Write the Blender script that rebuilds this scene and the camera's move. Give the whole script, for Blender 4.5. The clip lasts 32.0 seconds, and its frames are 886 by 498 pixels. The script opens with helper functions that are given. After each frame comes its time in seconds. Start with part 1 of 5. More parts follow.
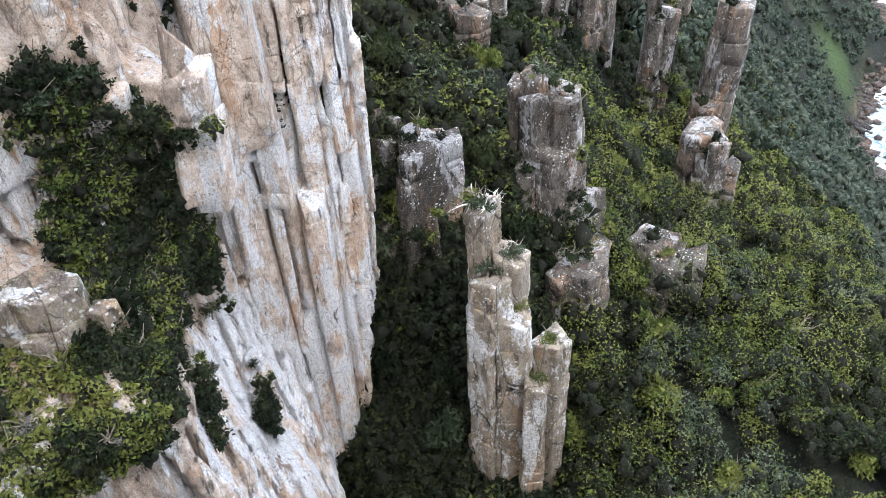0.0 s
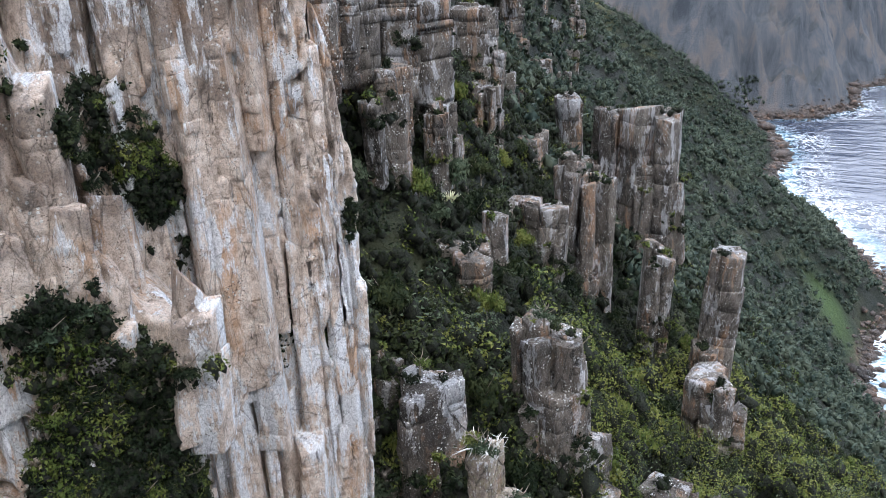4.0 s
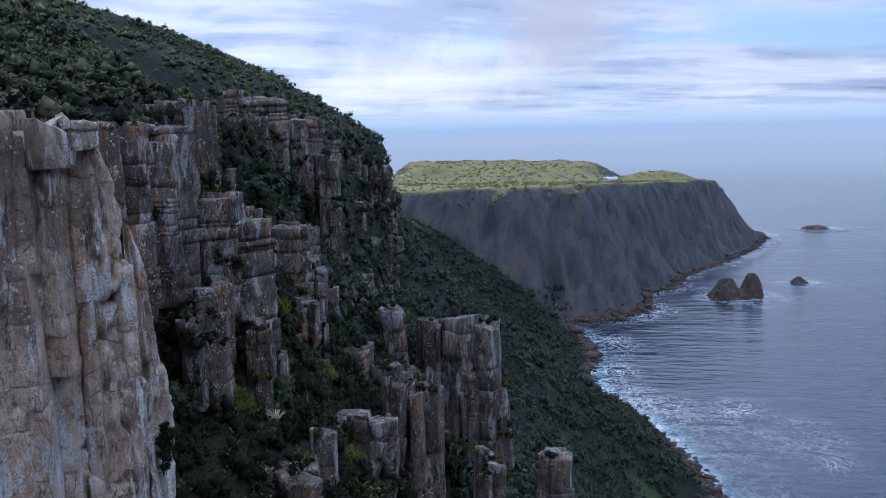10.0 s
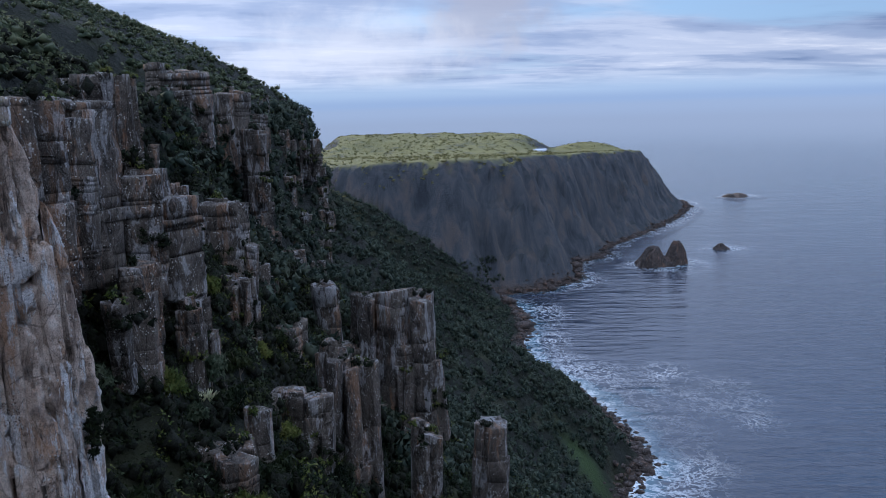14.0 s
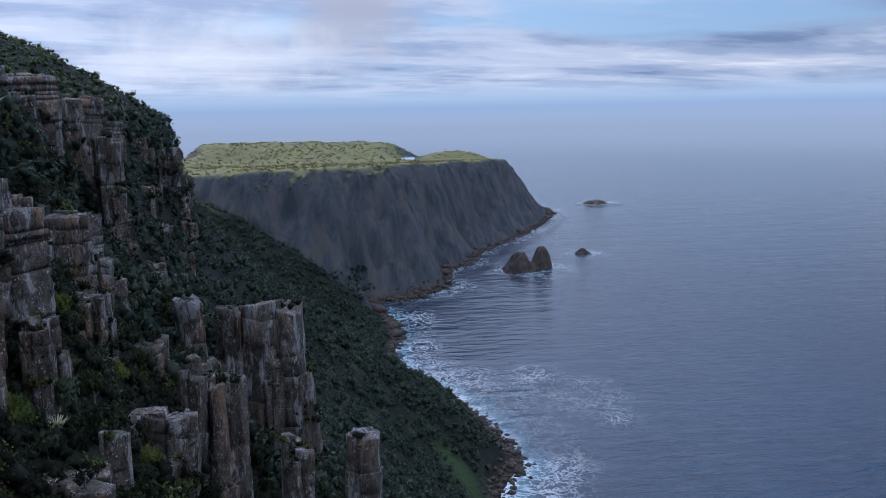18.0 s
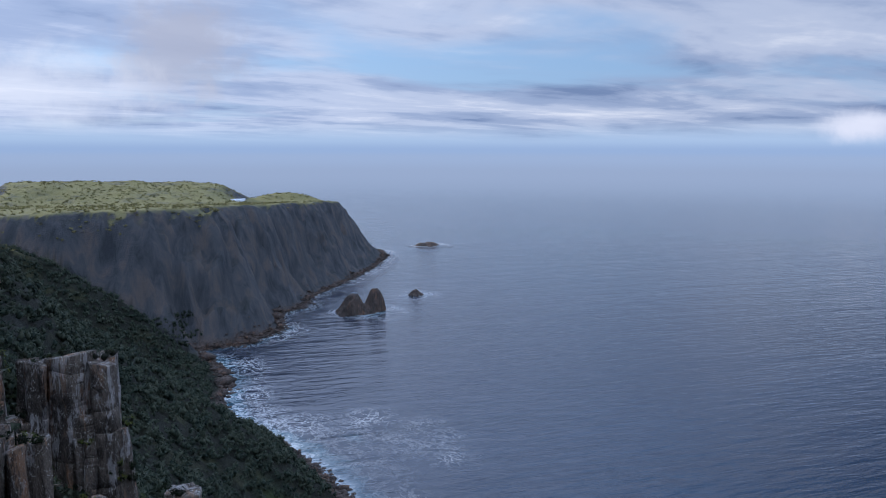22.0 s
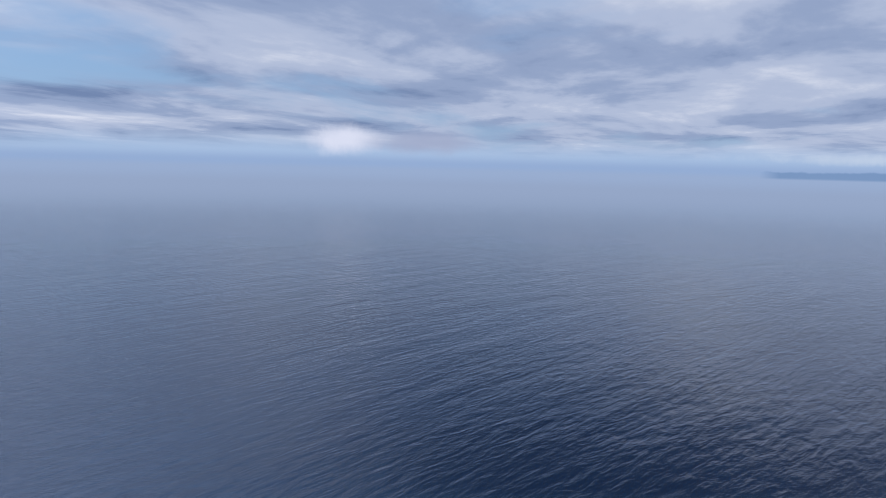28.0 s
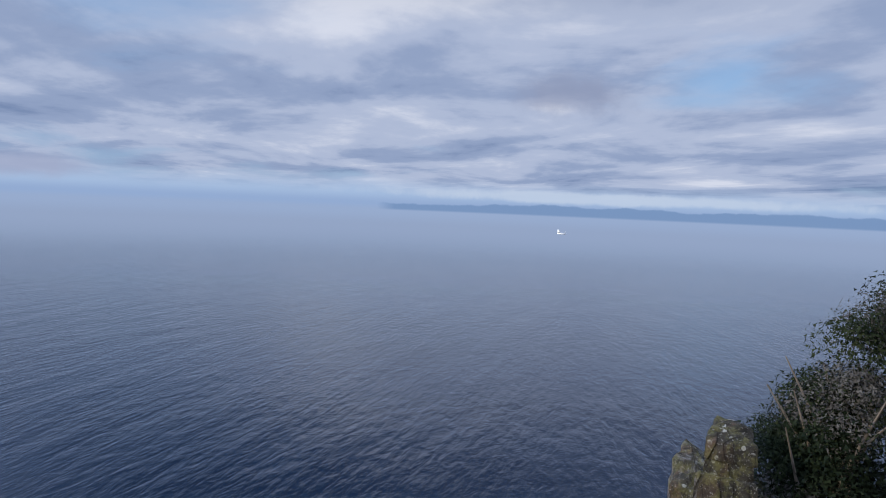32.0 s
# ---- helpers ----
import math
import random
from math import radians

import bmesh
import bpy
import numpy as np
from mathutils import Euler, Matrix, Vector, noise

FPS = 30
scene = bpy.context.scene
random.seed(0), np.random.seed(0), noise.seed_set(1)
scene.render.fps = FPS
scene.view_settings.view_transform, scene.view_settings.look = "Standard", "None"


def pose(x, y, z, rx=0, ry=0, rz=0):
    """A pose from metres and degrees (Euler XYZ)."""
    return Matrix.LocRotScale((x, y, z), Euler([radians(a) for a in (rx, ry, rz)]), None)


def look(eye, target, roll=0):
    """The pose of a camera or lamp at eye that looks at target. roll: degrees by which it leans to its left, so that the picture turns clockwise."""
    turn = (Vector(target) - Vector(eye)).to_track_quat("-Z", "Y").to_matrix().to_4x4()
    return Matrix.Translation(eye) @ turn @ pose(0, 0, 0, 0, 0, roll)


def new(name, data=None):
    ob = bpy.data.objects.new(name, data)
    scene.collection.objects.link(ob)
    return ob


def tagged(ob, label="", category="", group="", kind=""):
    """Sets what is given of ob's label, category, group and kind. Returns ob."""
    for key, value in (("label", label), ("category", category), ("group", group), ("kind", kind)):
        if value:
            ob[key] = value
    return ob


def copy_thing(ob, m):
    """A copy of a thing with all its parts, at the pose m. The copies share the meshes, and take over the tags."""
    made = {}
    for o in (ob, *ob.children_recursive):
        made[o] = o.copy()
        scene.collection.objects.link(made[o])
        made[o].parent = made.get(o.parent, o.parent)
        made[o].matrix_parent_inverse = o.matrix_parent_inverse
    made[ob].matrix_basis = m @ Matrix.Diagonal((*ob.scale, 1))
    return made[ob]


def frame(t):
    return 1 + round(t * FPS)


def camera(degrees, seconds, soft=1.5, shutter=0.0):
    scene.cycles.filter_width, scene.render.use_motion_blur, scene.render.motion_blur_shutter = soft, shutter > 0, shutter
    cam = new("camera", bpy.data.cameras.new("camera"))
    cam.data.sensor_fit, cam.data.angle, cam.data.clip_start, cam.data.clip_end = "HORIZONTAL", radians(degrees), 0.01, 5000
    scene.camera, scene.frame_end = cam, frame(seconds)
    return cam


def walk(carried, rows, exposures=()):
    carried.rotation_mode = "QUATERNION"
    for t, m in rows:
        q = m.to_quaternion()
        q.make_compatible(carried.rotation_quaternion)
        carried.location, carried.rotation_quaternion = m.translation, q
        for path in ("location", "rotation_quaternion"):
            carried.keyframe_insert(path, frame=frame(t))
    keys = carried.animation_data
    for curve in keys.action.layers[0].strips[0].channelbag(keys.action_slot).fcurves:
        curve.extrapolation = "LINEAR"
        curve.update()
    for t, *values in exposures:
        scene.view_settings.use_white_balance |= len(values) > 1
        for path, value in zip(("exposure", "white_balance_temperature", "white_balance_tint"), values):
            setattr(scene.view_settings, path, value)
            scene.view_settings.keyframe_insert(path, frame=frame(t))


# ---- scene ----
cam = camera(58.010, 32.0, soft=0.8)
# seconds, place, tilt, roll, turn
PATH = [
    (0.0, 0.00, 0.00, 150.00, 49.55, 2.73, -2.33),
    (0.5, 0.00, 0.00, 150.00, 51.94, 2.52, -2.41),
    (1.0, 0.00, 0.00, 150.00, 53.97, 2.46, -2.71),
    (1.5, 0.00, 0.00, 150.00, 56.49, 2.53, -3.41),
    (2.0, 0.00, 0.00, 150.00, 59.13, 2.64, -3.62),
    (2.5, 0.00, 0.00, 150.00, 60.98, 2.63, -3.32),
    (4.5, 0.00, 0.00, 150.00, 69.38, 2.20, -1.59),
    (5.0, 0.00, 0.00, 150.00, 72.30, 2.19, -2.32),
    (5.5, 0.00, 0.00, 150.00, 74.89, 2.12, -3.88),
    (6.0, 0.00, 0.00, 150.00, 76.65, 1.95, -5.57),
    (6.5, 0.00, 0.00, 150.00, 78.10, 1.83, -6.90),
    (7.0, 0.00, 0.00, 150.00, 78.99, 1.81, -8.06),
    (7.5, 0.00, 0.00, 150.00, 79.33, 1.77, -9.29),
    (8.0, 0.00, 0.00, 150.00, 79.34, 1.67, -10.70),
    (8.5, 0.00, 0.00, 150.00, 79.81, 1.73, -11.85),
    (9.0, 0.00, 0.00, 150.00, 80.46, 1.68, -12.75),
    (9.5, 0.00, 0.00, 150.00, 81.08, 1.46, -13.58),
    (10.0, 0.00, 0.00, 150.00, 81.56, 1.35, -14.38),
    (10.5, 0.00, 0.00, 150.00, 81.60, 1.23, -15.39),
    (11.0, 0.00, 0.00, 150.00, 81.37, 1.37, -16.26),
    (11.5, 0.00, 0.00, 150.00, 81.17, 1.62, -16.84),
    (12.0, 0.00, 0.00, 150.00, 80.84, 1.80, -17.25),
    (12.5, 0.00, 0.00, 150.00, 80.50, 1.75, -17.87),
    (13.0, 0.00, 0.00, 150.00, 80.11, 1.64, -18.45),
    (13.5, 0.00, 0.00, 150.00, 79.74, 1.72, -19.01),
    (15.5, 0.06, 0.02, 150.00, 79.04, 1.58, -21.71),
    (16.0, 0.10, 0.04, 150.00, 78.93, 1.80, -24.01),
    (16.5, 0.16, 0.08, 150.01, 79.02, 1.98, -26.38),
    (17.0, 0.21, 0.12, 149.99, 79.28, 1.66, -27.16),
    (17.5, 0.26, 0.20, 149.97, 79.42, 1.88, -27.49),
    (18.0, 0.34, 0.30, 149.96, 79.92, 1.17, -28.67),
    (18.5, 0.47, 0.37, 149.95, 81.02, -0.67, -28.05),
    (19.0, 0.58, 0.33, 149.94, 81.73, -0.46, -27.09),
    (19.5, 0.62, 0.21, 149.98, 81.84, 0.31, -29.45),
    (20.0, 0.65, 0.04, 150.07, 81.76, -0.22, -33.03),
    (20.5, 0.73, -0.08, 150.15, 81.54, -0.89, -35.80),
    (21.0, 0.80, -0.17, 150.18, 81.65, -0.61, -38.14),
    (21.5, 0.85, -0.23, 150.19, 82.23, -0.26, -40.84),
    (22.0, 0.89, -0.26, 150.22, 82.82, -0.15, -40.44),
    (22.5, 0.95, -0.29, 150.23, 83.13, 0.13, -38.58),
    (23.0, 1.02, -0.33, 150.23, 82.90, 0.08, -38.71),
    (23.5, 1.05, -0.34, 150.23, 82.87, -0.11, -44.04),
    (24.0, 1.05, -0.34, 150.23, 83.02, -1.19, -48.21),
    (24.5, 1.05, -0.34, 150.23, 83.30, -1.98, -49.24),
    (25.0, 1.05, -0.34, 150.23, 83.54, -2.23, -51.44),
    (25.5, 1.05, -0.34, 150.23, 83.91, -1.51, -57.11),
    (27.5, 1.05, -0.34, 150.23, 83.86, -2.19, -69.87),
    (28.0, 1.05, -0.34, 150.23, 83.83, -1.33, -74.90),
    (28.5, 1.05, -0.34, 150.23, 83.31, -1.26, -77.15),
    (29.0, 1.05, -0.34, 150.23, 83.76, -2.06, -79.90),
    (29.5, 1.05, -0.34, 150.23, 84.87, -2.79, -83.72),
    (30.0, 1.05, -0.34, 150.23, 85.76, -2.89, -87.75),
    (30.5, 1.05, -0.34, 150.23, 86.16, -2.90, -91.68),
    (31.0, 1.05, -0.34, 150.23, 86.48, -2.75, -95.19),
    (31.5, 1.05, -0.34, 150.23, 86.72, -2.68, -98.38),
    (32.0, 1.05, -0.34, 150.23, 86.75, -2.43, -101.13),
]
walk(cam, [(t, pose(x, y, z, a, b, c)) for t, x, y, z, a, b, c in PATH],
     exposures=[(0.0, 2.4, 7500, 8), (2.5, 2.2, 7400, 8), (5.0, 1.85, 7100, 9), (6.5, 1.5, 6700, 10), (7.5, 1.0, 6300, 10),
                (9.0, 0.52, 5900, 10), (12.0, 0.16, 5800, 10), (18.0, 0.07, 5800, 10), (24.0, 0.02, 5900, 10), (32.0, -0.08, 5950, 10)])

# ---- light ----
SUN_AZ, SUN_EL = -28.0, 19.0
world = bpy.data.worlds.new("sky")
scene.world = world
world.use_nodes = True


def sky_nodes():
    nt = world.node_tree
    nt.nodes.clear()
    N, L = nt.nodes.new, nt.links.new

    def math_(op, a, b=None, clamp=False):
        n = N("ShaderNodeMath")
        n.operation, n.use_clamp = op, clamp
        for i, v in enumerate((a, b)):
            if v is None:
                continue
            if isinstance(v, (int, float)):
                n.inputs[i].default_value = v
            else:
                L(v, n.inputs[i])
        return n.outputs[0]

    def ramp(fac, stops):
        n = N("ShaderNodeValToRGB")
        n.color_ramp.interpolation = "EASE"
        els = n.color_ramp.elements
        while len(els) < len(stops):
            els.new(0.5)
        for e, (p, c) in zip(els, stops):
            e.position, e.color = p, (*c, 1) if len(c) == 3 else c
        L(fac, n.inputs[0])
        return n.outputs[0]

    def mix(f, a, b):
        n = N("ShaderNodeMix")
        n.data_type = "RGBA"
        for i, v in ((0, f), (6, a), (7, b)):
            if isinstance(v, (int, float)):
                n.inputs[i].default_value = v
            elif isinstance(v, tuple):
                n.inputs[i].default_value = (*v, 1)
            else:
                L(v, n.inputs[i])
        return n.outputs[2]

    def noise_(vec, scale, detail=4, rough=0.55, dist=0.0):
        n = N("ShaderNodeTexNoise")
        n.inputs["Scale"].default_value, n.inputs["Detail"].default_value = scale, detail
        n.inputs["Roughness"].default_value, n.inputs["Distortion"].default_value = rough, dist
        L(vec, n.inputs["Vector"])
        return n.outputs["Fac"]

    sky = N("ShaderNodeTexSky")
    sky.sky_type, sky.sun_disc = "NISHITA", False
    sky.sun_elevation, sky.sun_rotation = radians(SUN_EL), radians(SUN_AZ)
    nis = N("ShaderNodeMix")
    nis.data_type, nis.blend_type = "RGBA", "MULTIPLY"
    nis.inputs[0].default_value = 1.0
    L(sky.outputs[0], nis.inputs[6])
    nis.inputs[7].default_value = (0.1, 0.1, 0.1, 1)
    co = N("ShaderNodeTexCoord").outputs["Generated"]
    sep = N("ShaderNodeSeparateXYZ")
    L(co, sep.inputs[0])
    x, y, z = sep.outputs
    up = math_("MAXIMUM", z, 0.0)

    def sheet(thick, sx, sy):
        """Directions laid out on a level cloud sheet."""
        c_ = N("ShaderNodeCombineXYZ")
        den = math_("ADD", up, thick)
        L(math_("MULTIPLY", math_("DIVIDE", x, den), sx), c_.inputs[0])
        L(math_("MULTIPLY", math_("DIVIDE", y, den), sy), c_.inputs[1])
        return c_.outputs[0]

    def puff(az, el, waz, wel, soft=0.5):
        """A single cloud at a bearing and height in degrees, with a ragged outline."""
        bear = math_("MULTIPLY", math_("ARCTAN2", x, y), 57.2958)
        rise = math_("MULTIPLY", math_("ARCSINE", z), 57.2958)
        wob = math_("MULTIPLY", math_("SUBTRACT", noise_(co, 24.0, 6, 0.6, 0.2), 0.5), 1.5)
        a_ = math_("DIVIDE", math_("SUBTRACT", bear, az), waz)
        b_ = math_("DIVIDE", math_("SUBTRACT", rise, el), wel)
        r_ = math_("ADD", math_("SQRT", math_("ADD", math_("MULTIPLY", a_, a_), math_("MULTIPLY", b_, b_))), wob)
        n_ = N("ShaderNodeMapRange")
        n_.interpolation_type = "SMOOTHSTEP"
        n_.inputs[1].default_value, n_.inputs[2].default_value = 1.0 + soft * 0.5, 1.0 - soft
        L(r_, n_.inputs[0])
        return n_.outputs[0]

    n1 = noise_(sheet(0.10, 0.30, 0.42), 1.0, 7, 0.52, 0.4)
    n2 = noise_(sheet(0.06, 0.34, 0.55), 1.3, 7, 0.55, 0.3)
    n3 = noise_(sheet(0.16, 1.2, 1.2), 1.0, 5, 0.6, 0.5)
    cover = ramp(n1, [(0.33, (0, 0, 0)), (0.47, (1, 1, 1))])
    shade = math_("ADD", math_("MULTIPLY", n2, 0.72), math_("MULTIPLY", n3, 0.28))
    cloud = ramp(shade, [(0.34, (0.21, 0.28, 0.45)), (0.45, (0.37, 0.44, 0.61)), (0.55, (0.55, 0.60, 0.74)), (0.68, (0.85, 0.85, 0.91))])
    c = mix(cover, mix(0.6, nis.outputs[2], (0.36, 0.58, 0.95)), cloud)
    # low clouds standing over the sea
    c = mix(math_("MULTIPLY", puff(22.5, 6.6, 4.2, 3.2, 0.6), 0.85), c, (0.43, 0.44, 0.53))
    c = mix(math_("MULTIPLY", puff(13.0, 3.6, 8.5, 2.5, 0.9), 0.65), c, (0.74, 0.74, 0.80))
    c = mix(math_("MULTIPLY", puff(110.0, 8.0, 4.0, 1.5, 0.7), 0.6), c, (0.36, 0.38, 0.50))
    # the overcast brightens overhead
    br = ramp(up, [(0.0, (0.29, 0.29, 0.29)), (0.28, (0.29, 0.29, 0.29)), (0.7, (0.44, 0.44, 0.44))])
    # added dimming of the unseen higher sky, to darken the open sea's reflection
    fl = N("ShaderNodeVectorMath")
    fl.operation = "DOT_PRODUCT"
    L(co, fl.inputs[0])
    fl.inputs[1].default_value = (0.996, -0.087, 0.0)
    sw = N("ShaderNodeMapRange")
    sw.interpolation_type = "SMOOTHSTEP"
    sw.inputs[1].default_value, sw.inputs[2].default_value = 0.95, 0.62
    sw.inputs[3].default_value, sw.inputs[4].default_value = -0.78, 0.55
    L(fl.outputs["Value"], sw.inputs[0])
    hi = N("ShaderNodeMapRange")
    hi.interpolation_type = "SMOOTHSTEP"
    hi.inputs[1].default_value, hi.inputs[2].default_value = 0.20, 0.42
    L(up, hi.inputs[0])
    # added brightening of the unseen higher sky, for the sea on the sun's side
    f2 = N("ShaderNodeVectorMath")
    f2.operation = "DOT_PRODUCT"
    L(co, f2.inputs[0])
    f2.inputs[1].default_value = (0.42, 0.84, 0.34)
    sw2 = N("ShaderNodeMapRange")
    sw2.interpolation_type = "SMOOTHSTEP"
    sw2.inputs[1].default_value, sw2.inputs[2].default_value = 0.62, 0.97
    sw2.inputs[3].default_value, sw2.inputs[4].default_value = 0.0, 1.3
    L(f2.outputs["Value"], sw2.inputs[0])
    side = math_("ADD", math_("MULTIPLY", math_("ADD", sw.outputs[0], sw2.outputs[0]), hi.outputs[0]), 1.0)
    m = N("ShaderNodeMix")
    m.data_type, m.blend_type = "RGBA", "MULTIPLY"
    m.inputs[0].default_value = 1.0
    L(c, m.inputs[6])
    L(br, m.inputs[7])
    m2 = N("ShaderNodeMix")
    m2.data_type, m2.blend_type = "RGBA", "MULTIPLY"
    m2.inputs[0].default_value = 1.0
    L(m.outputs[2], m2.inputs[6])
    dt = N("ShaderNodeVectorMath")
    dt.operation = "DOT_PRODUCT"
    L(co, dt.inputs[0])
    dt.inputs[1].default_value = (math.sin(radians(SUN_AZ)) * 0.94, math.cos(radians(SUN_AZ)) * 0.94, 0.33)
    glow = math_("MULTIPLY", math_("ADD", math_("MULTIPLY", math_("POWER", math_("MAXIMUM", dt.outputs["Value"], 0.0), 1.6), 1.2), 3.0), side)
    gl = N("ShaderNodeCombineXYZ")
    for q_ in range(3):
        L(glow, gl.inputs[q_])
    L(gl.outputs[0], m2.inputs[7])
    # haze along the horizon, also seen through the faded far sea, and a pale strip above it
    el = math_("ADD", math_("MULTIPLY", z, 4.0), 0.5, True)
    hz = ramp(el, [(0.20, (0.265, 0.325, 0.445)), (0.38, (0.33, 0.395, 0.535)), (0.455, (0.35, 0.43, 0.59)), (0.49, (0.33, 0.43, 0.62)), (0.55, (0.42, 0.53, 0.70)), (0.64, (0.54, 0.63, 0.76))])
    wav = math_("ADD", el, math_("MULTIPLY", math_("SUBTRACT", noise_(co, 5.0, 5, 0.6, 0.3), 0.5), 0.10))
    hm = ramp(wav, [(0.52, (1, 1, 1)), (0.64, (0, 0, 0))])
    col = mix(hm, m2.outputs[2], hz)
    col = mix(math_("MULTIPLY", puff(68.0, 1.5, 2.6, 0.95, 0.9), 0.95), col, (0.78, 0.77, 0.85))
    col = mix(math_("MULTIPLY", puff(73.5, 1.4, 3.6, 0.8, 0.8), 0.9), col, (0.40, 0.43, 0.56))
    # a low coast beyond the sea
    bear2 = math_("MULTIPLY", math_("ARCTAN2", x, y), 57.2958)
    rise2 = math_("MULTIPLY", math_("ARCSINE", z), 57.2958)
    ridge_ = math_("MULTIPLY", noise_(co, 14.0, 5, 0.55), 1.1)
    ridge_ = math_("ADD", math_("SUBTRACT", ridge_, 0.62), math_("MULTIPLY", math_("MINIMUM", math_("SUBTRACT", bear2, 97.0), 12.0), 0.022))
    land = math_("MULTIPLY", math_("MULTIPLY", math_("SUBTRACT", ridge_, rise2), 9.0, True), math_("MULTIPLY", math_("ADD", rise2, 0.62), 7.0, True))
    land = math_("MULTIPLY", land, math_("MULTIPLY", math_("SUBTRACT", bear2, 96.4), 0.8, True))
    strip = math_("MULTIPLY", puff(113.0, 0.75, 17.0, 0.42, 0.5), 0.75)
    col = mix(strip, col, (0.60, 0.66, 0.75))
    col = mix(math_("MULTIPLY", land, 0.8), col, (0.19, 0.29, 0.47))
    bg = N("ShaderNodeBackground")
    bg.inputs[1].default_value = 1.0
    L(col, bg.inputs[0])
    out = N("ShaderNodeOutputWorld")
    L(bg.outputs[0], out.inputs[0])


sky_nodes()
sun = new("sun", bpy.data.lights.new("sun", "SUN"))
sun.data.energy, sun.data.angle, sun.data.color = 3.0, radians(6.0), (1.0, 0.86, 0.62)
_a, _e = radians(SUN_AZ), radians(SUN_EL)
sun.matrix_world = look((0, 0, 300), (-math.sin(_a) * math.cos(_e), -math.cos(_a) * math.cos(_e), 300 - math.sin(_e)))


# ---- materials ----
class Mat:
    """A small node material builder."""

    def __init__(self, name, rough=0.9):
        self.m = bpy.data.materials.new(name)
        self.m.use_nodes = True
        self.nt = self.m.node_tree
        self.b = self.nt.nodes["Principled BSDF"]
        self.b.inputs["Roughness"].default_value = rough
        self.b.inputs["Specular IOR Level"].default_value = 0.25

    def n(self, kind):
        return self.nt.nodes.new(kind)

    def link(self, a, b):
        self.nt.links.new(a, b)

    def coord(self, kind="Object"):
        if kind == "World":
            return self.n("ShaderNodeNewGeometry").outputs["Position"]
        return self.n("ShaderNodeTexCoord").outputs[kind]

    def mapped(self, vec, scale):
        n = self.n("ShaderNodeMapping")
        n.inputs["Scale"].default_value = scale
        self.link(vec, n.inputs[0])
        return n.outputs[0]

    def noise(self, vec, scale, detail=4, rough=0.55, dist=0.0):
        n = self.n("ShaderNodeTexNoise")
        n.inputs["Scale"].default_value, n.inputs["Detail"].default_value = scale, detail
        n.inputs["Roughness"].default_value, n.inputs["Distortion"].default_value = rough, dist
        self.link(vec, n.inputs["Vector"])
        return n.outputs["Fac"]

    def ramp(self, fac, stops):
        n = self.n("ShaderNodeValToRGB")
        els = n.color_ramp.elements
        while len(els) < len(stops):
            els.new(0.5)
        for e, (p, c) in zip(els, stops):
            e.position, e.color = p, (*c, 1)
        self.link(fac, n.inputs[0])
        return n.outputs[0]

    def step(self, fac, lo, hi):
        n = self.n("ShaderNodeMapRange")
        n.interpolation_type = "SMOOTHSTEP"
        n.inputs[1].default_value, n.inputs[2].default_value = lo, hi
        self.link(fac, n.inputs[0])
        return n.outputs[0]

    def math(self, op, a, b):
        n = self.n("ShaderNodeMath")
        n.operation = op
        for i, v in enumerate((a, b)):
            if isinstance(v, (int, float)):
                n.inputs[i].default_value = v
            else:
                self.link(v, n.inputs[i])
        return n.outputs[0]

    def mix(self, f, a, b, kind="MIX"):
        n = self.n("ShaderNodeMix")
        n.data_type, n.blend_type = "RGBA", kind
        for i, v in ((0, f), (6, a), (7, b)):
            if isinstance(v, (int, float)):
                n.inputs[i].default_value = v
            elif isinstance(v, tuple):
                n.inputs[i].default_value = (*v, 1)
            else:
                self.link(v, n.inputs[i])
        return n.outputs[2]

    def bump(self, height, strength, distance, normal=None):
        n = self.n("ShaderNodeBump")
        n.inputs["Strength"].default_value, n.inputs["Distance"].default_value = strength, distance
        self.link(height, n.inputs["Height"])
        if normal is not None:
            self.link(normal, n.inputs["Normal"])
        self.link(n.outputs[0], self.b.inputs["Normal"])
        return n.outputs[0]

    def base(self, col):
        if isinstance(col, tuple):
            self.b.inputs["Base Color"].default_value = (*col, 1)
        else:
            self.link(col, self.b.inputs["Base Color"])


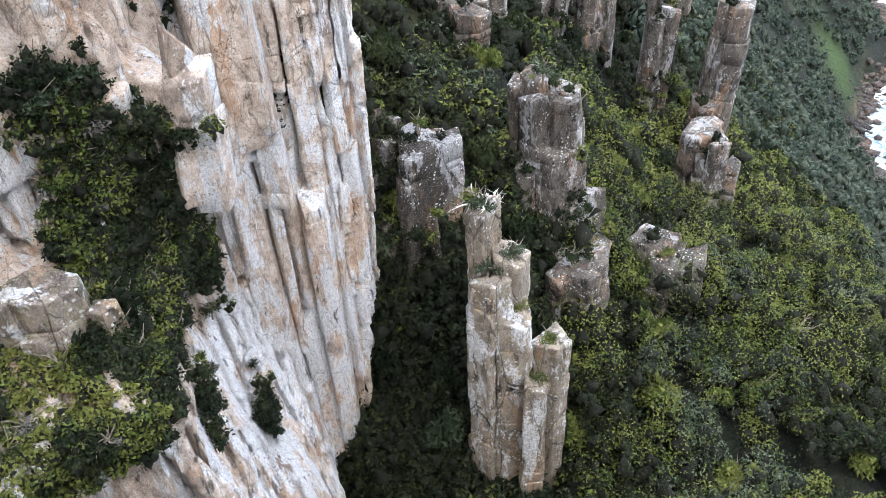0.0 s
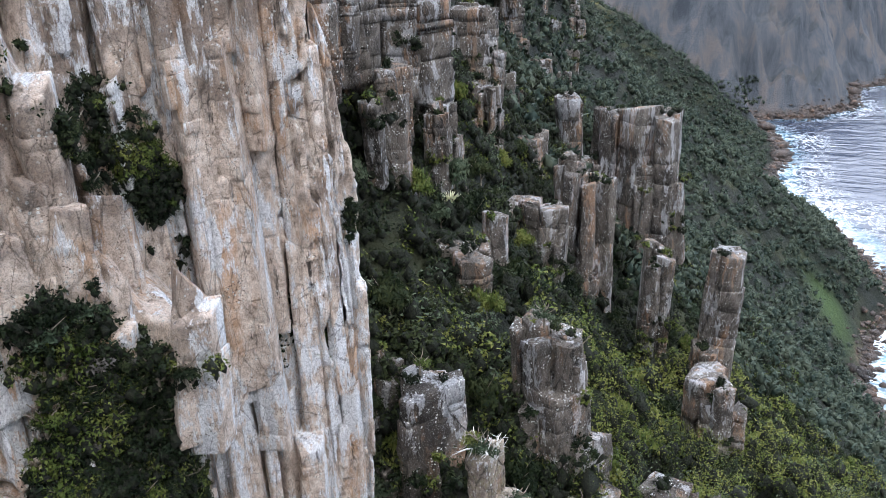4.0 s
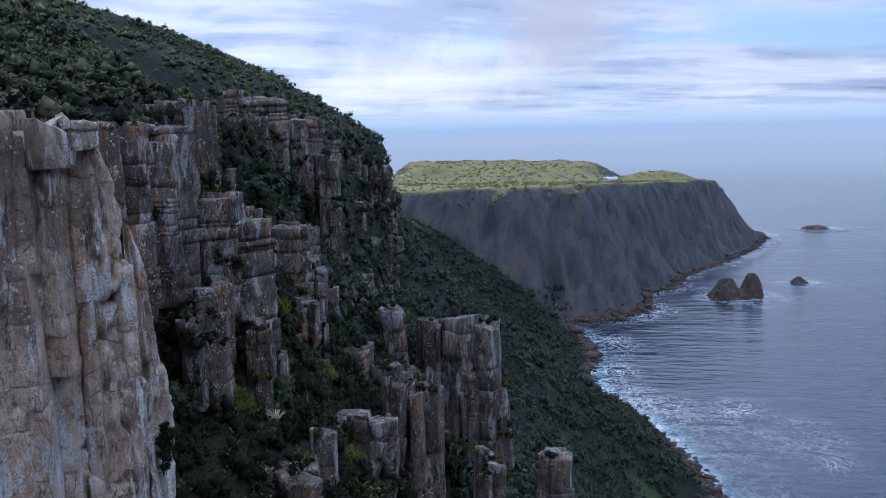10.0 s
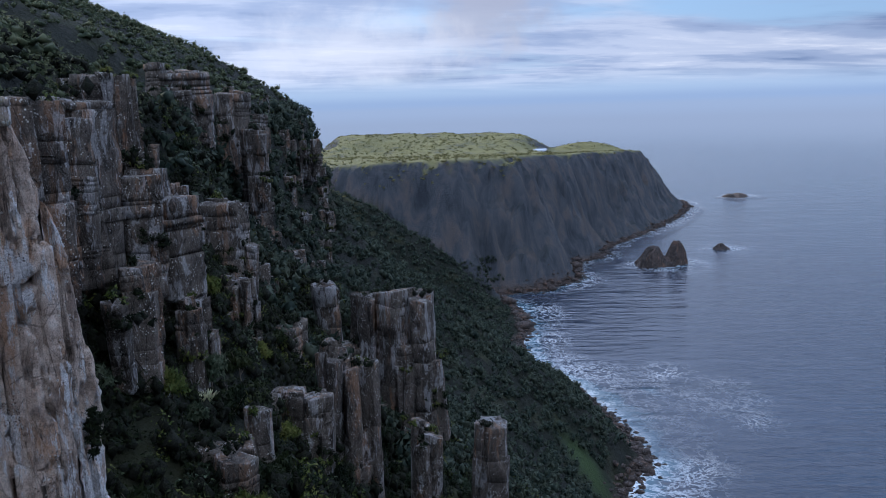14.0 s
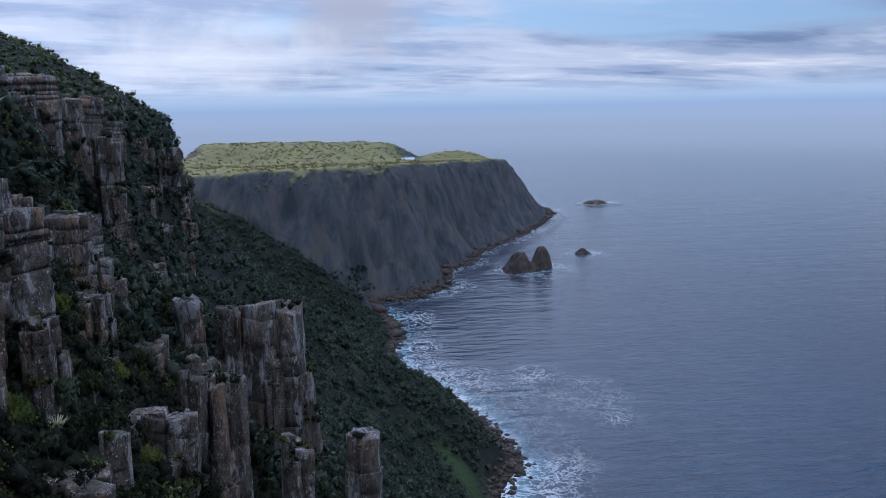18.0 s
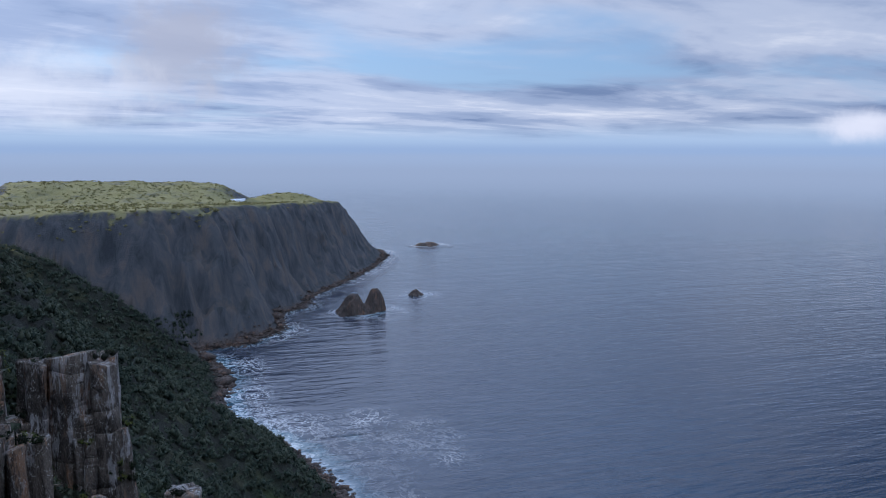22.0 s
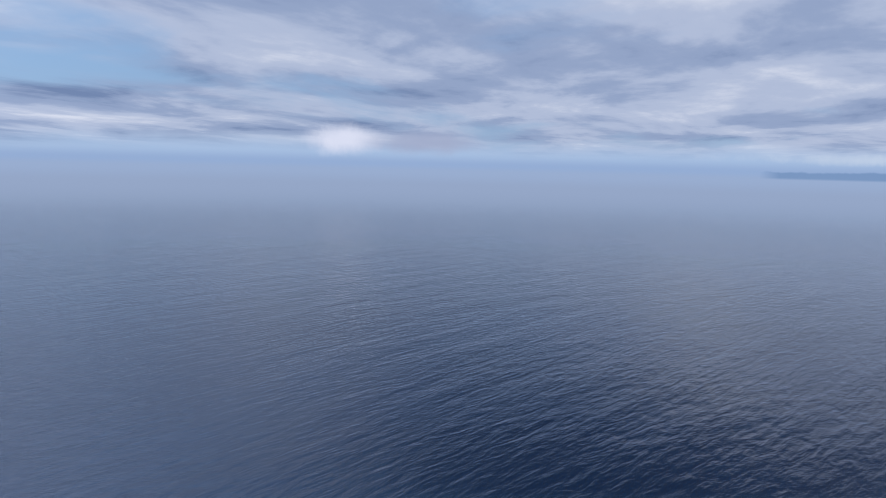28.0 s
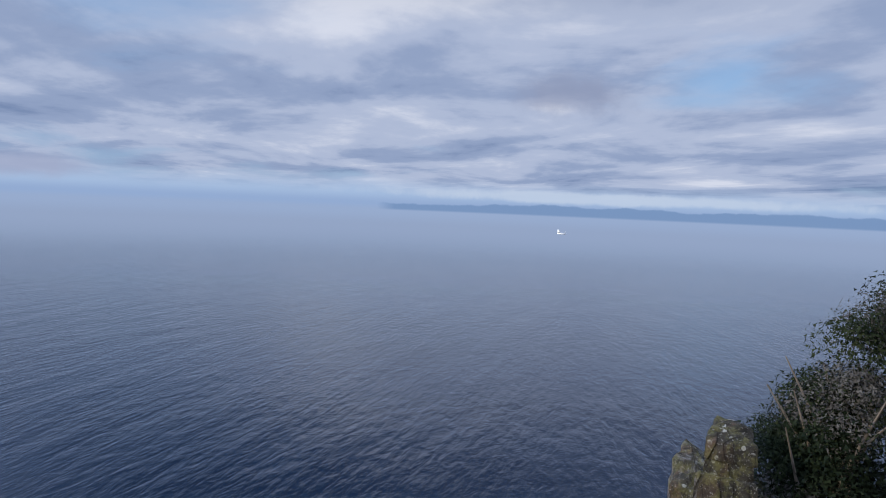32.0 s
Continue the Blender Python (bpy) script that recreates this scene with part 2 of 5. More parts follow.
def rock_material(name, pale, mid, dark, white=0.5, orange=0.3, speck=0.5, size=1.0, moss=0.0, wash=0.0):
    """Dolerite: pinkish tan stone split into flakes, with white wash, dark and pale lichen and rust tints."""
    m = Mat(name, 0.88)
    p = m.coord("World")
    warp = m.n("ShaderNodeTexNoise")
    warp.inputs["Scale"].default_value = 1.1 / size
    warp.inputs["Detail"].default_value = 4.0
    m.link(p, warp.inputs["Vector"])
    wp = m.n("ShaderNodeVectorMath")
    wp.operation = "MULTIPLY_ADD"
    m.link(warp.outputs["Color"], wp.inputs[0])
    wp.inputs[1].default_value = (0.35 * size, 0.35 * size, 0.35 * size)
    m.link(p, wp.inputs[2])
    w = wp.outputs[0]
    big = m.noise(m.mapped(p, (1, 1, 0.5)), 0.13 / size, 4, 0.6, 0.4)
    fine = m.noise(p, 6.0 / size, 6, 0.7)
    med = m.noise(m.mapped(p, (1, 1, 0.6)), 1.6 / size, 7, 0.72)
    col = m.ramp(big, [(0.36, mid), (0.50, pale), (0.64, mid)])
    col = m.mix(m.math("MULTIPLY", m.step(m.noise(m.mapped(w, (1, 1, 0.22)), 0.45 / size, 5, 0.65), 0.52, 0.60), orange), col, (0.50, 0.25, 0.12))
    # flakes, each with a shade of its own
    flake = None
    for sc, amt in ((0.9, 0.55), (3.2, 0.5)):
        v = m.n("ShaderNodeTexVoronoi")
        v.inputs["Scale"].default_value = sc / size
        m.link(m.mapped(w, (1.0, 1.0, 0.38)), v.inputs["Vector"])
        sx = m.n("ShaderNodeSeparateXYZ")
        m.link(v.outputs["Color"], sx.inputs[0])
        col = m.mix(m.math("MULTIPLY", m.step(sx.outputs[0], 0.34, 0.10), amt), col, m.mix(0.6, mid, dark))
        col = m.mix(m.math("MULTIPLY", m.step(sx.outputs[1], 0.70, 0.95), amt * 0.7), col, pale)
        flake = sx.outputs[2] if flake is None else m.math("ADD", flake, m.math("MULTIPLY", sx.outputs[2], 0.35))
    # broad dark lichen
    col = m.mix(m.math("MULTIPLY", m.step(m.math("ADD", big, m.math("MULTIPLY", med, 0.5)), 0.70, 0.62), 0.8), col, m.mix(0.6, mid, dark))
    # white wash with hard edges, in runs down the face
    run = m.noise(m.mapped(w, (1.0, 1.0, 0.26)), 0.62 / size, 8, 0.70, 0.3)
    area = m.math("MULTIPLY", m.noise(p, 0.10 / size, 3, 0.55), 0.35)
    zs = m.n("ShaderNodeSeparateXYZ")
    m.link(p, zs.inputs[0])
    if wash > 0:
        area = m.math("ADD", area, m.math("SUBTRACT", m.math("MULTIPLY", m.step(zs.outputs[2], 144.0, 124.0), 0.07), 0.022))
    wv = m.math("ADD", m.math("ADD", run, m.math("MULTIPLY", med, 0.30)), m.math("ADD", area, wash))
    col = m.mix(m.math("MULTIPLY", m.step(wv, 0.845, 0.885), white), col, m.mix(m.step(fine, 0.40, 0.6), (0.62, 0.64, 0.68), (0.88, 0.88, 0.89)))
    # black runs
    col = m.mix(m.math("MULTIPLY", m.step(m.noise(m.mapped(w, (1, 1, 0.28)), 1.3 / size, 7, 0.72), 0.415, 0.375), 0.8), col, dark)
    # lichen dots
    vd = m.n("ShaderNodeTexVoronoi")
    vd.inputs["Scale"].default_value = 3.4 / size
    m.link(p, vd.inputs["Vector"])
    dots = m.math("MULTIPLY", m.step(vd.outputs["Distance"], 0.30, 0.24), m.step(m.noise(p, 0.7 / size, 4, 0.6), 0.50, 0.58))
    col = m.mix(m.math("MULTIPLY", dots, speck), col, (0.74, 0.74, 0.70))
    if moss:
        col = m.mix(m.math("MULTIPLY", m.step(m.noise(p, 1.7 / size, 5, 0.7), 0.46, 0.60), moss), col, (0.24, 0.23, 0.07))
    # joints: two nets of upright cracks
    crack = None
    for sc, th in ((0.38, 0.012), (1.3, 0.022)):
        v = m.n("ShaderNodeTexVoronoi")
        v.feature = "DISTANCE_TO_EDGE"
        v.inputs["Scale"].default_value = sc / size
        m.link(m.mapped(p, (1.0, 1.0, 0.2)), v.inputs["Vector"])
        ln = m.step(v.outputs["Distance"], th * 0.3, th)
        crack = ln if crack is None else m.math("MULTIPLY", crack, m.math("ADD", m.math("MULTIPLY", ln, 0.5), 0.5))
    col = m.mix(m.math("MULTIPLY", m.math("SUBTRACT", 1.0, crack), 0.6), col, m.mix(0.85, col, (0.02, 0.018, 0.016)))
    col = m.mix(0.6, col, m.ramp(fine, [(0.34, (0.35, 0.34, 0.33)), (0.50, (1.08, 1.08, 1.08))]), "MULTIPLY")
    grit = m.noise(p, 13.0 / size, 4, 0.75)
    col = m.mix(m.math("MULTIPLY", m.step(grit, 0.58, 0.63), 0.5 * speck), col, (0.76, 0.75, 0.72))
    col = m.mix(m.math("MULTIPLY", m.step(grit, 0.41, 0.36), 0.65), col, m.mix(0.8, col, dark))
    m.base(col)
    m.bump(m.math("ADD", m.math("MULTIPLY", fine, 0.8), m.math("ADD", m.math("ADD", m.math("MULTIPLY", med, 1.0), m.math("MULTIPLY", flake, 0.9)), m.math("MULTIPLY", crack, 1.0))), 0.9, 0.35 * size)
    return m.m


def leaf_material(name, a, b, c, trans=0.25):
    """Foliage: each leaf spray and each plant has a tint of its own."""
    m = Mat(name, 0.7)
    m.b.inputs["Specular IOR Level"].default_value = 0.12
    g = m.n("ShaderNodeNewGeometry")
    r = g.outputs["Random Per Island"]
    o = m.n("ShaderNodeObjectInfo").outputs["Random"]
    big = m.math("ADD", m.math("MULTIPLY", m.noise(g.outputs["Position"], 0.5, 3, 0.6), 0.95), m.math("MULTIPLY", m.noise(g.outputs["Position"], 0.07, 3, 0.6), 0.55))
    t = m.math("ADD", m.math("MULTIPLY", r, 0.2), m.math("ADD", m.math("MULTIPLY", o, 0.15), m.math("MULTIPLY", big, 0.87)))
    col = m.ramp(t, [(0.60, a), (0.80, b), (1.0, c)])
    m.base(col)
    tr = m.n("ShaderNodeBsdfTranslucent")
    m.link(col, tr.inputs[0])
    mx = m.n("ShaderNodeMixShader")
    mx.inputs[0].default_value = trans
    m.link(m.b.outputs[0], mx.inputs[1])
    m.link(tr.outputs[0], mx.inputs[2])
    m.link(mx.outputs[0], m.nt.nodes["Material Output"].inputs[0])
    return m.m


def wall_material():
    """Pale dolerite: mottled pinkish tan, broad brown stains, white wash in ragged runs, black seeps, lichen dots."""
    m = Mat("pale_dolerite", 0.9)
    p = m.coord("World")
    tall = m.mapped(p, (1, 1, 0.3))
    big = m.noise(m.mapped(p, (1, 1, 0.6)), 0.16, 5, 0.6, 0.3)
    mot = m.noise(p, 1.5, 9, 0.74, 0.2)
    streak = m.noise(m.mapped(p, (1, 1, 0.14)), 2.4, 8, 0.7, 0.15)
    fine = m.noise(p, 7.0, 6, 0.75)
    grit = m.noise(p, 16.0, 4, 0.75)
    col = m.ramp(mot, [(0.32, (0.24, 0.175, 0.14)), (0.41, (0.50, 0.39, 0.315)), (0.50, (0.68, 0.545, 0.45)), (0.62, (0.84, 0.73, 0.64))])
    col = m.mix(m.math("MULTIPLY", m.step(m.noise(tall, 0.42, 7, 0.7, 0.2), 0.53, 0.62), 0.55), col, (0.55, 0.29, 0.14))
    col = m.mix(m.math("MULTIPLY", m.step(streak, 0.52, 0.66), 0.55), col, (0.72, 0.63, 0.55))
    # brown lichen stains, most of them high on the wall
    sz = m.n("ShaderNodeSeparateXYZ")
    m.link(p, sz.inputs[0])
    high = m.math("MULTIPLY", m.step(sz.outputs[2], 130.0, 146.0), 0.14)
    brown = m.step(m.math("ADD", m.math("ADD", big, high), m.math("MULTIPLY", mot, 0.35)), 0.80, 0.88)
    col = m.mix(m.math("MULTIPLY", brown, 0.72), col, m.ramp(fine, [(0.4, (0.085, 0.062, 0.05)), (0.6, (0.24, 0.165, 0.125))]))
    # white wash, denser low on the face
    low = m.math("SUBTRACT", m.math("MULTIPLY", m.step(sz.outputs[2], 144.0, 122.0), 0.085), 0.035)
    w = m.math("ADD", m.math("ADD", m.noise(tall, 0.7, 9, 0.74, 0.15), m.math("MULTIPLY", m.noise(p, 0.13, 3, 0.5), 0.4)), m.math("ADD", m.math("MULTIPLY", streak, 0.18), low))
    col = m.mix(m.math("MULTIPLY", m.step(w, 0.81, 0.87), 0.92), col, m.ramp(fine, [(0.38, (0.58, 0.58, 0.60)), (0.55, (0.88, 0.88, 0.89))]))
    # black seeps
    col = m.mix(m.math("MULTIPLY", m.step(m.noise(m.mapped(p, (1, 1, 0.18)), 1.2, 8, 0.74), 0.41, 0.35), 0.85), col, (0.055, 0.045, 0.04))
    # lichen dots, pale and dark
    for sc, lo, c in ((4.2, 0.52, (0.74, 0.73, 0.69)), (6.5, 0.55, (0.12, 0.09, 0.07))):
        v = m.n("ShaderNodeTexVoronoi")
        v.inputs["Scale"].default_value = sc
        m.link(p, v.inputs["Vector"])
        col = m.mix(m.math("MULTIPLY", m.math("MULTIPLY", m.step(v.outputs["Distance"], 0.32, 0.22), m.step(m.noise(p, 0.9, 4, 0.6), lo, lo + 0.08)), 0.8), col, c)
    # hairline joints
    crack = None
    for sc, th in ((0.5, 0.010), (1.7, 0.018)):
        v = m.n("ShaderNodeTexVoronoi")
        v.feature = "DISTANCE_TO_EDGE"
        v.inputs["Scale"].default_value = sc
        m.link(m.mapped(p, (1.0, 1.0, 0.3)), v.inputs["Vector"])
        ln = m.step(m.math("ADD", v.outputs["Distance"], m.math("MULTIPLY", m.math("SUBTRACT", fine, 0.5), 0.05)), th * 0.2, th)
        crack = ln if crack is None else m.math("MULTIPLY", crack, ln)
    col = m.mix(m.math("MULTIPLY", m.math("SUBTRACT", 1.0, crack), 0.35), col, (0.05, 0.04, 0.034))
    col = m.mix(0.6, col, m.ramp(grit, [(0.36, (0.38, 0.36, 0.34)), (0.50, (1.0, 1.0, 1.0)), (0.66, (1.25, 1.25, 1.25))]), "MULTIPLY")
    m.base(col)
    m.bump(m.math("ADD", m.math("ADD", m.math("MULTIPLY", mot, 1.2), m.math("MULTIPLY", fine, 0.5)), m.math("MULTIPLY", crack, 0.5)), 1.0, 0.35)
    return m.m


ROCK_PALE = wall_material()
ROCK_GREY = rock_material("grey_dolerite", (0.15, 0.127, 0.106), (0.068, 0.056, 0.047), (0.010, 0.009, 0.0085), 0.30, 0.35, 0.8, 0.9, 0.0, -0.02)
ROCK_LICHEN = rock_material("lichen_crusted_dolerite", (0.075, 0.068, 0.055), (0.042, 0.038, 0.03), (0.012, 0.011, 0.010), 0.15, 0.15, 0.5, 0.3, 0.35, -0.05)
ROCK_BROWN = rock_material("brown_shore_rock", (0.11, 0.085, 0.073), (0.065, 0.055, 0.05), (0.024, 0.022, 0.021), 0.1, 0.2, 0.2, 2.5, 0.0, -0.1)
ROCK_TAN = rock_material("tan_dolerite", (0.40, 0.33, 0.27), (0.25, 0.20, 0.165), (0.03, 0.025, 0.022), 0.7, 0.4, 0.85, 1.0, 0.25, -0.02)
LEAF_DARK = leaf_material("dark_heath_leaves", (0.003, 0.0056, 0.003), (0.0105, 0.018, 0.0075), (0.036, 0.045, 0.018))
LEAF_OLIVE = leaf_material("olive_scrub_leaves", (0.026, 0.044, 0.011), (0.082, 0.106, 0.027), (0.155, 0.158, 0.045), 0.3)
LEAF_GREY = leaf_material("grey_green_leaves", (0.014, 0.024, 0.013), (0.038, 0.056, 0.032), (0.10, 0.12, 0.075))
# forest green shifted towards blue-grey, imitating haze on the far slope
LEAF_FAR = leaf_material("hazed_forest_leaves", (0.010, 0.019, 0.015), (0.027, 0.042, 0.032), (0.07, 0.085, 0.06))
LEAF_HILL = leaf_material("hill_scrub_leaves", (0.03, 0.044, 0.024), (0.076, 0.093, 0.050), (0.15, 0.158, 0.085))
LEAF_HEATH = leaf_material("headland_heath_leaves", (0.068, 0.068, 0.032), (0.15, 0.145, 0.064), (0.27, 0.25, 0.11))
LEAF_DRY = leaf_material("dry_twigs", (0.03, 0.027, 0.024), (0.065, 0.06, 0.055), (0.13, 0.122, 0.112), 0.05)
LEAF_CREAM = leaf_material("cream_flower_heads", (0.45, 0.45, 0.26), (0.65, 0.65, 0.42), (0.75, 0.75, 0.55))


def bark_material():
    m = Mat("weathered_bark", 0.9)
    p = m.coord("World")
    n = m.noise(m.mapped(p, (1, 1, 0.2)), 9, 4)
    m.base(m.ramp(n, [(0.3, (0.09, 0.07, 0.055)), (0.7, (0.26, 0.22, 0.18))]))
    m.bump(n, 0.5, 0.03)
    return m.m


def bleached_material():
    m = Mat("bleached_dead_wood", 0.85)
    n = m.noise(m.mapped(m.coord("World"), (1, 1, 0.4)), 8, 4)
    m.base(m.ramp(n, [(0.3, (0.35, 0.33, 0.31)), (0.7, (0.66, 0.64, 0.61))]))
    m.bump(n, 0.4, 0.02)
    return m.m


# Twig colour, kept near black to stand in for shade inside the crowns.
def shaded_core_material():
    m = Mat("twigs_and_painted_crown_shade", 0.95)
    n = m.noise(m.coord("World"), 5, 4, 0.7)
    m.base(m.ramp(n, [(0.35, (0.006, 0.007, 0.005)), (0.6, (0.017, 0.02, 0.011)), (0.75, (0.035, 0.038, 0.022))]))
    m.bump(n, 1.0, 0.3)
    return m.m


BARK, BLEACHED, SHADED_CORES = bark_material(), bleached_material(), shaded_core_material()


def ground_material():
    m = Mat("scrub_covered_hillside", 0.95)
    p = m.coord("World")
    big = m.noise(p, 0.05, 4, 0.6)
    fine = m.noise(p, 0.9, 6, 0.7)
    # soil painted near black to stand in for the shadow gaps between crowns
    col = m.ramp(fine, [(0.3, (0.005, 0.007, 0.005)), (0.55, (0.014, 0.018, 0.011)), (0.75, (0.036, 0.039, 0.024))])
    col = m.mix(m.math("MULTIPLY", m.step(big, 0.5, 0.7), 0.4), col, (0.07, 0.075, 0.03))
    # bare rock where it is steep
    geo = m.n("ShaderNodeNewGeometry")
    sep = m.n("ShaderNodeSeparateXYZ")
    m.link(geo.outputs["Normal"], sep.inputs[0])
    steep = m.step(m.math("ADD", sep.outputs[2], m.math("MULTIPLY", m.noise(p, 0.06, 5, 0.7), 0.5)), 1.0, 0.84)
    hd = m.n("ShaderNodeAttribute")
    hd.attribute_name = "headland"
    steep = m.math("MAXIMUM", m.math("MULTIPLY", steep, m.math("MAXIMUM", hd.outputs["Fac"], 0.12)), m.math("MULTIPLY", hd.outputs["Fac"], 0.8))
    st = m.noise(m.mapped(p, (1, 1, 0.16)), 0.075, 8, 0.68, 0.5)
    # grey dolerite, tinted blue to stand in for haze over the distance
    rock = m.ramp(st, [(0.34, (0.042, 0.050, 0.060)), (0.5, (0.080, 0.088, 0.098)), (0.62, (0.125, 0.112, 0.106)), (0.72, (0.055, 0.064, 0.076))])
    col = m.mix(steep, col, rock)
    # brown boulder margin and a grassy patch above the shore
    att = m.n("ShaderNodeAttribute")
    att.attribute_name = "shore"
    low = m.step(m.math("ADD", att.outputs["Fac"], m.math("MULTIPLY", m.noise(p, 0.05, 4, 0.6), 16.0)), 15.0, 9.0)
    col = m.mix(low, col, m.ramp(m.noise(p, 0.5, 5, 0.7), [(0.3, (0.03, 0.025, 0.022)), (0.55, (0.11, 0.08, 0.065)), (0.75, (0.27, 0.18, 0.13))]))
    grs = m.n("ShaderNodeAttribute")
    grs.attribute_name = "grass"
    col = m.mix(grs.outputs["Fac"], col, m.ramp(fine, [(0.3, (0.03, 0.055, 0.02)), (0.7, (0.065, 0.10, 0.033))]))
    lit = m.n("ShaderNodeAttribute")
    lit.attribute_name = "heath"
    col = m.mix(m.math("MULTIPLY", lit.outputs["Fac"], m.step(m.noise(p, 0.035, 5, 0.7), 0.22, 0.50)), col, (0.17, 0.165, 0.07))
    m.base(col)
    m.bump(m.math("ADD", fine, m.math("MULTIPLY", st, 2.0)), 1.0, 1.6)
    return m.m


def sea_material():
    m = Mat("open_sea", 0.12)
    p = m.coord("World")
    m.b.inputs["IOR"].default_value = 1.33
    m.b.inputs["Specular IOR Level"].default_value = 0.5
    rot = m.n("ShaderNodeMapping")
    rot.inputs["Rotation"].default_value = (0, 0, radians(22))
    m.link(p, rot.inputs[0])
    swell = m.noise(m.mapped(rot.outputs[0], (0.007, 0.03, 1)), 1.0, 3, 0.5, 0.3)
    chop = m.noise(m.mapped(rot.outputs[0], (0.05, 0.17, 1)), 1.0, 4, 0.55, 0.3)
    drift = m.noise(m.mapped(p, (0.0022, 0.0032, 1)), 1.0, 4, 0.55, 0.5)
    att = m.n("ShaderNodeAttribute")
    att.attribute_name = "shore"
    d = att.outputs["Fac"]
    f1 = m.noise(p, 0.035, 5, 0.65, 2.2)
    f2 = m.noise(p, 0.16, 5, 0.7, 1.2)
    ridge = m.math("ABSOLUTE", m.math("SUBTRACT", f1, 0.5), 0.0)
    gap = m.step(m.noise(p, 0.012, 3, 0.6, 0.5), 0.36, 0.62)
    f3 = m.noise(p, 0.5, 5, 0.75)
    f4 = m.noise(p, 0.085, 6, 0.65, 1.6)
    ridge2 = m.math("ABSOLUTE", m.math("SUBTRACT", f4, 0.5), 0.0)
    edge = m.math("MULTIPLY", m.step(m.math("ADD", d, m.math("ADD", m.math("MULTIPLY", f1, 22.0), m.math("MULTIPLY", f4, 12.0))), 20.0, 12.0), m.math("ADD", m.math("MULTIPLY", gap, 0.7), 0.3))
    lines = m.math("MAXIMUM", m.step(ridge, 0.030, 0.0), m.math("MULTIPLY", m.step(ridge2, 0.045, 0.0), 0.9))
    lace = m.math("MULTIPLY", lines, m.math("MULTIPLY", m.step(m.math("ADD", d, m.math("MULTIPLY", f2, 16.0)), 48.0, 18.0), m.math("ADD", m.math("MULTIPLY", gap, 0.65), 0.1)))
    foam = m.math("MULTIPLY", m.math("MINIMUM", m.math("ADD", edge, lace), 1.0), m.math("ADD", m.math("MULTIPLY", m.step(f3, 0.34, 0.58), 0.65), 0.25))
    deep = m.mix(m.step(drift, 0.35, 0.7), (0.002, 0.009, 0.026), (0.004, 0.015, 0.038))
    milky = m.math("MULTIPLY", m.step(m.math("ADD", d, m.math("MULTIPLY", f1, 30.0)), 30.0, 12.0), m.math("ADD", m.math("MULTIPLY", gap, 0.45), 0.25))
    shallow = m.mix(milky, deep, (0.07, 0.21, 0.27))
    m.base(m.mix(foam, shallow, (0.80, 0.84, 0.86)))
    r = m.n("ShaderNodeMapRange")
    m.link(foam, r.inputs[0])
    r.inputs[3].default_value, r.inputs[4].default_value = 0.12, 0.8
    m.link(r.outputs[0], m.b.inputs["Roughness"])
    m.bump(m.math("ADD", m.math("MULTIPLY", swell, 4.0), m.math("MULTIPLY", chop, 2.3)), 0.4, 1.0)
    # the far sea fades to transparent with distance, to imitate mist
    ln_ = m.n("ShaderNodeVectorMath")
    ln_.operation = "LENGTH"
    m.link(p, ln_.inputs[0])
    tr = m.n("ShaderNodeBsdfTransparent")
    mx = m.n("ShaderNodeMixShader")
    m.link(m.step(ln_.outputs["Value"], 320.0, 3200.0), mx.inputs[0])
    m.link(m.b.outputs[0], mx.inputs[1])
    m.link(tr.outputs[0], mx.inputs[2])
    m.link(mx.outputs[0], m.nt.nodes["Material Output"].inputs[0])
    return m.m


GROUND, SEA = ground_material(), sea_material()

# ---- geometry helpers ----
rng = np.random.default_rng(7)


def hash3(i, j, k, seed):
    h = (i * 374761393 + j * 668265263 + k * 2147483647 + seed * 1274126177) & 0xFFFFFFFF
    h = ((h ^ (h >> 13)) * 1274126177) & 0xFFFFFFFF
    return ((h ^ (h >> 16)) & 0xFFFF) / 65535.0


def vnoise(p, seed=0):
    """Value noise of points (n, 3), 0 to 1."""
    f = np.floor(p)
    i, j, k = (f[:, a].astype(np.int64) for a in range(3))
    t = p - f
    t = t * t * (3 - 2 * t)
    out = 0
    for a in (0, 1):
        wa = t[:, 0] if a else 1 - t[:, 0]
        for b in (0, 1):
            wb = t[:, 1] if b else 1 - t[:, 1]
            for c in (0, 1):
                wc = t[:, 2] if c else 1 - t[:, 2]
                out = out + wa * wb * wc * hash3(i + a, j + b, k + c, seed)
    return out


def fbm(p, octaves=4, seed=0, gain=0.5):
    """Fractal noise, -1 to 1."""
    s, amp, tot = 0, 1.0, 0
    for o in range(octaves):
        s = s + amp * (vnoise(p * 2.0 ** o + 17.3 * o, seed + o) * 2 - 1)
        tot += amp
        amp *= gain
    return s / tot


def xyz(x, y, z=0.0):
    x = np.asarray(x, float)
    return np.stack([x.ravel(), np.broadcast_to(y, x.shape).ravel(), np.broadcast_to(z, x.shape).ravel()], 1)


def mesh_np(name, verts, faces, mat, smooth=False):
    """A mesh from arrays; all faces have the same number of corners."""
    me = bpy.data.meshes.new(name)
    n, k = faces.shape
    me.vertices.add(len(verts))
    me.vertices.foreach_set("co", np.ascontiguousarray(verts, np.float32).ravel())
    me.loops.add(n * k)
    me.loops.foreach_set("vertex_index", np.ascontiguousarray(faces, np.int32).ravel())
    me.polygons.add(n)
    me.polygons.foreach_set("loop_start", np.arange(0, n * k, k, dtype=np.int32))
    if smooth:
        me.polygons.foreach_set("use_smooth", np.ones(n, bool))
    me.update(calc_edges=True)
    me.materials.append(mat)
    return me


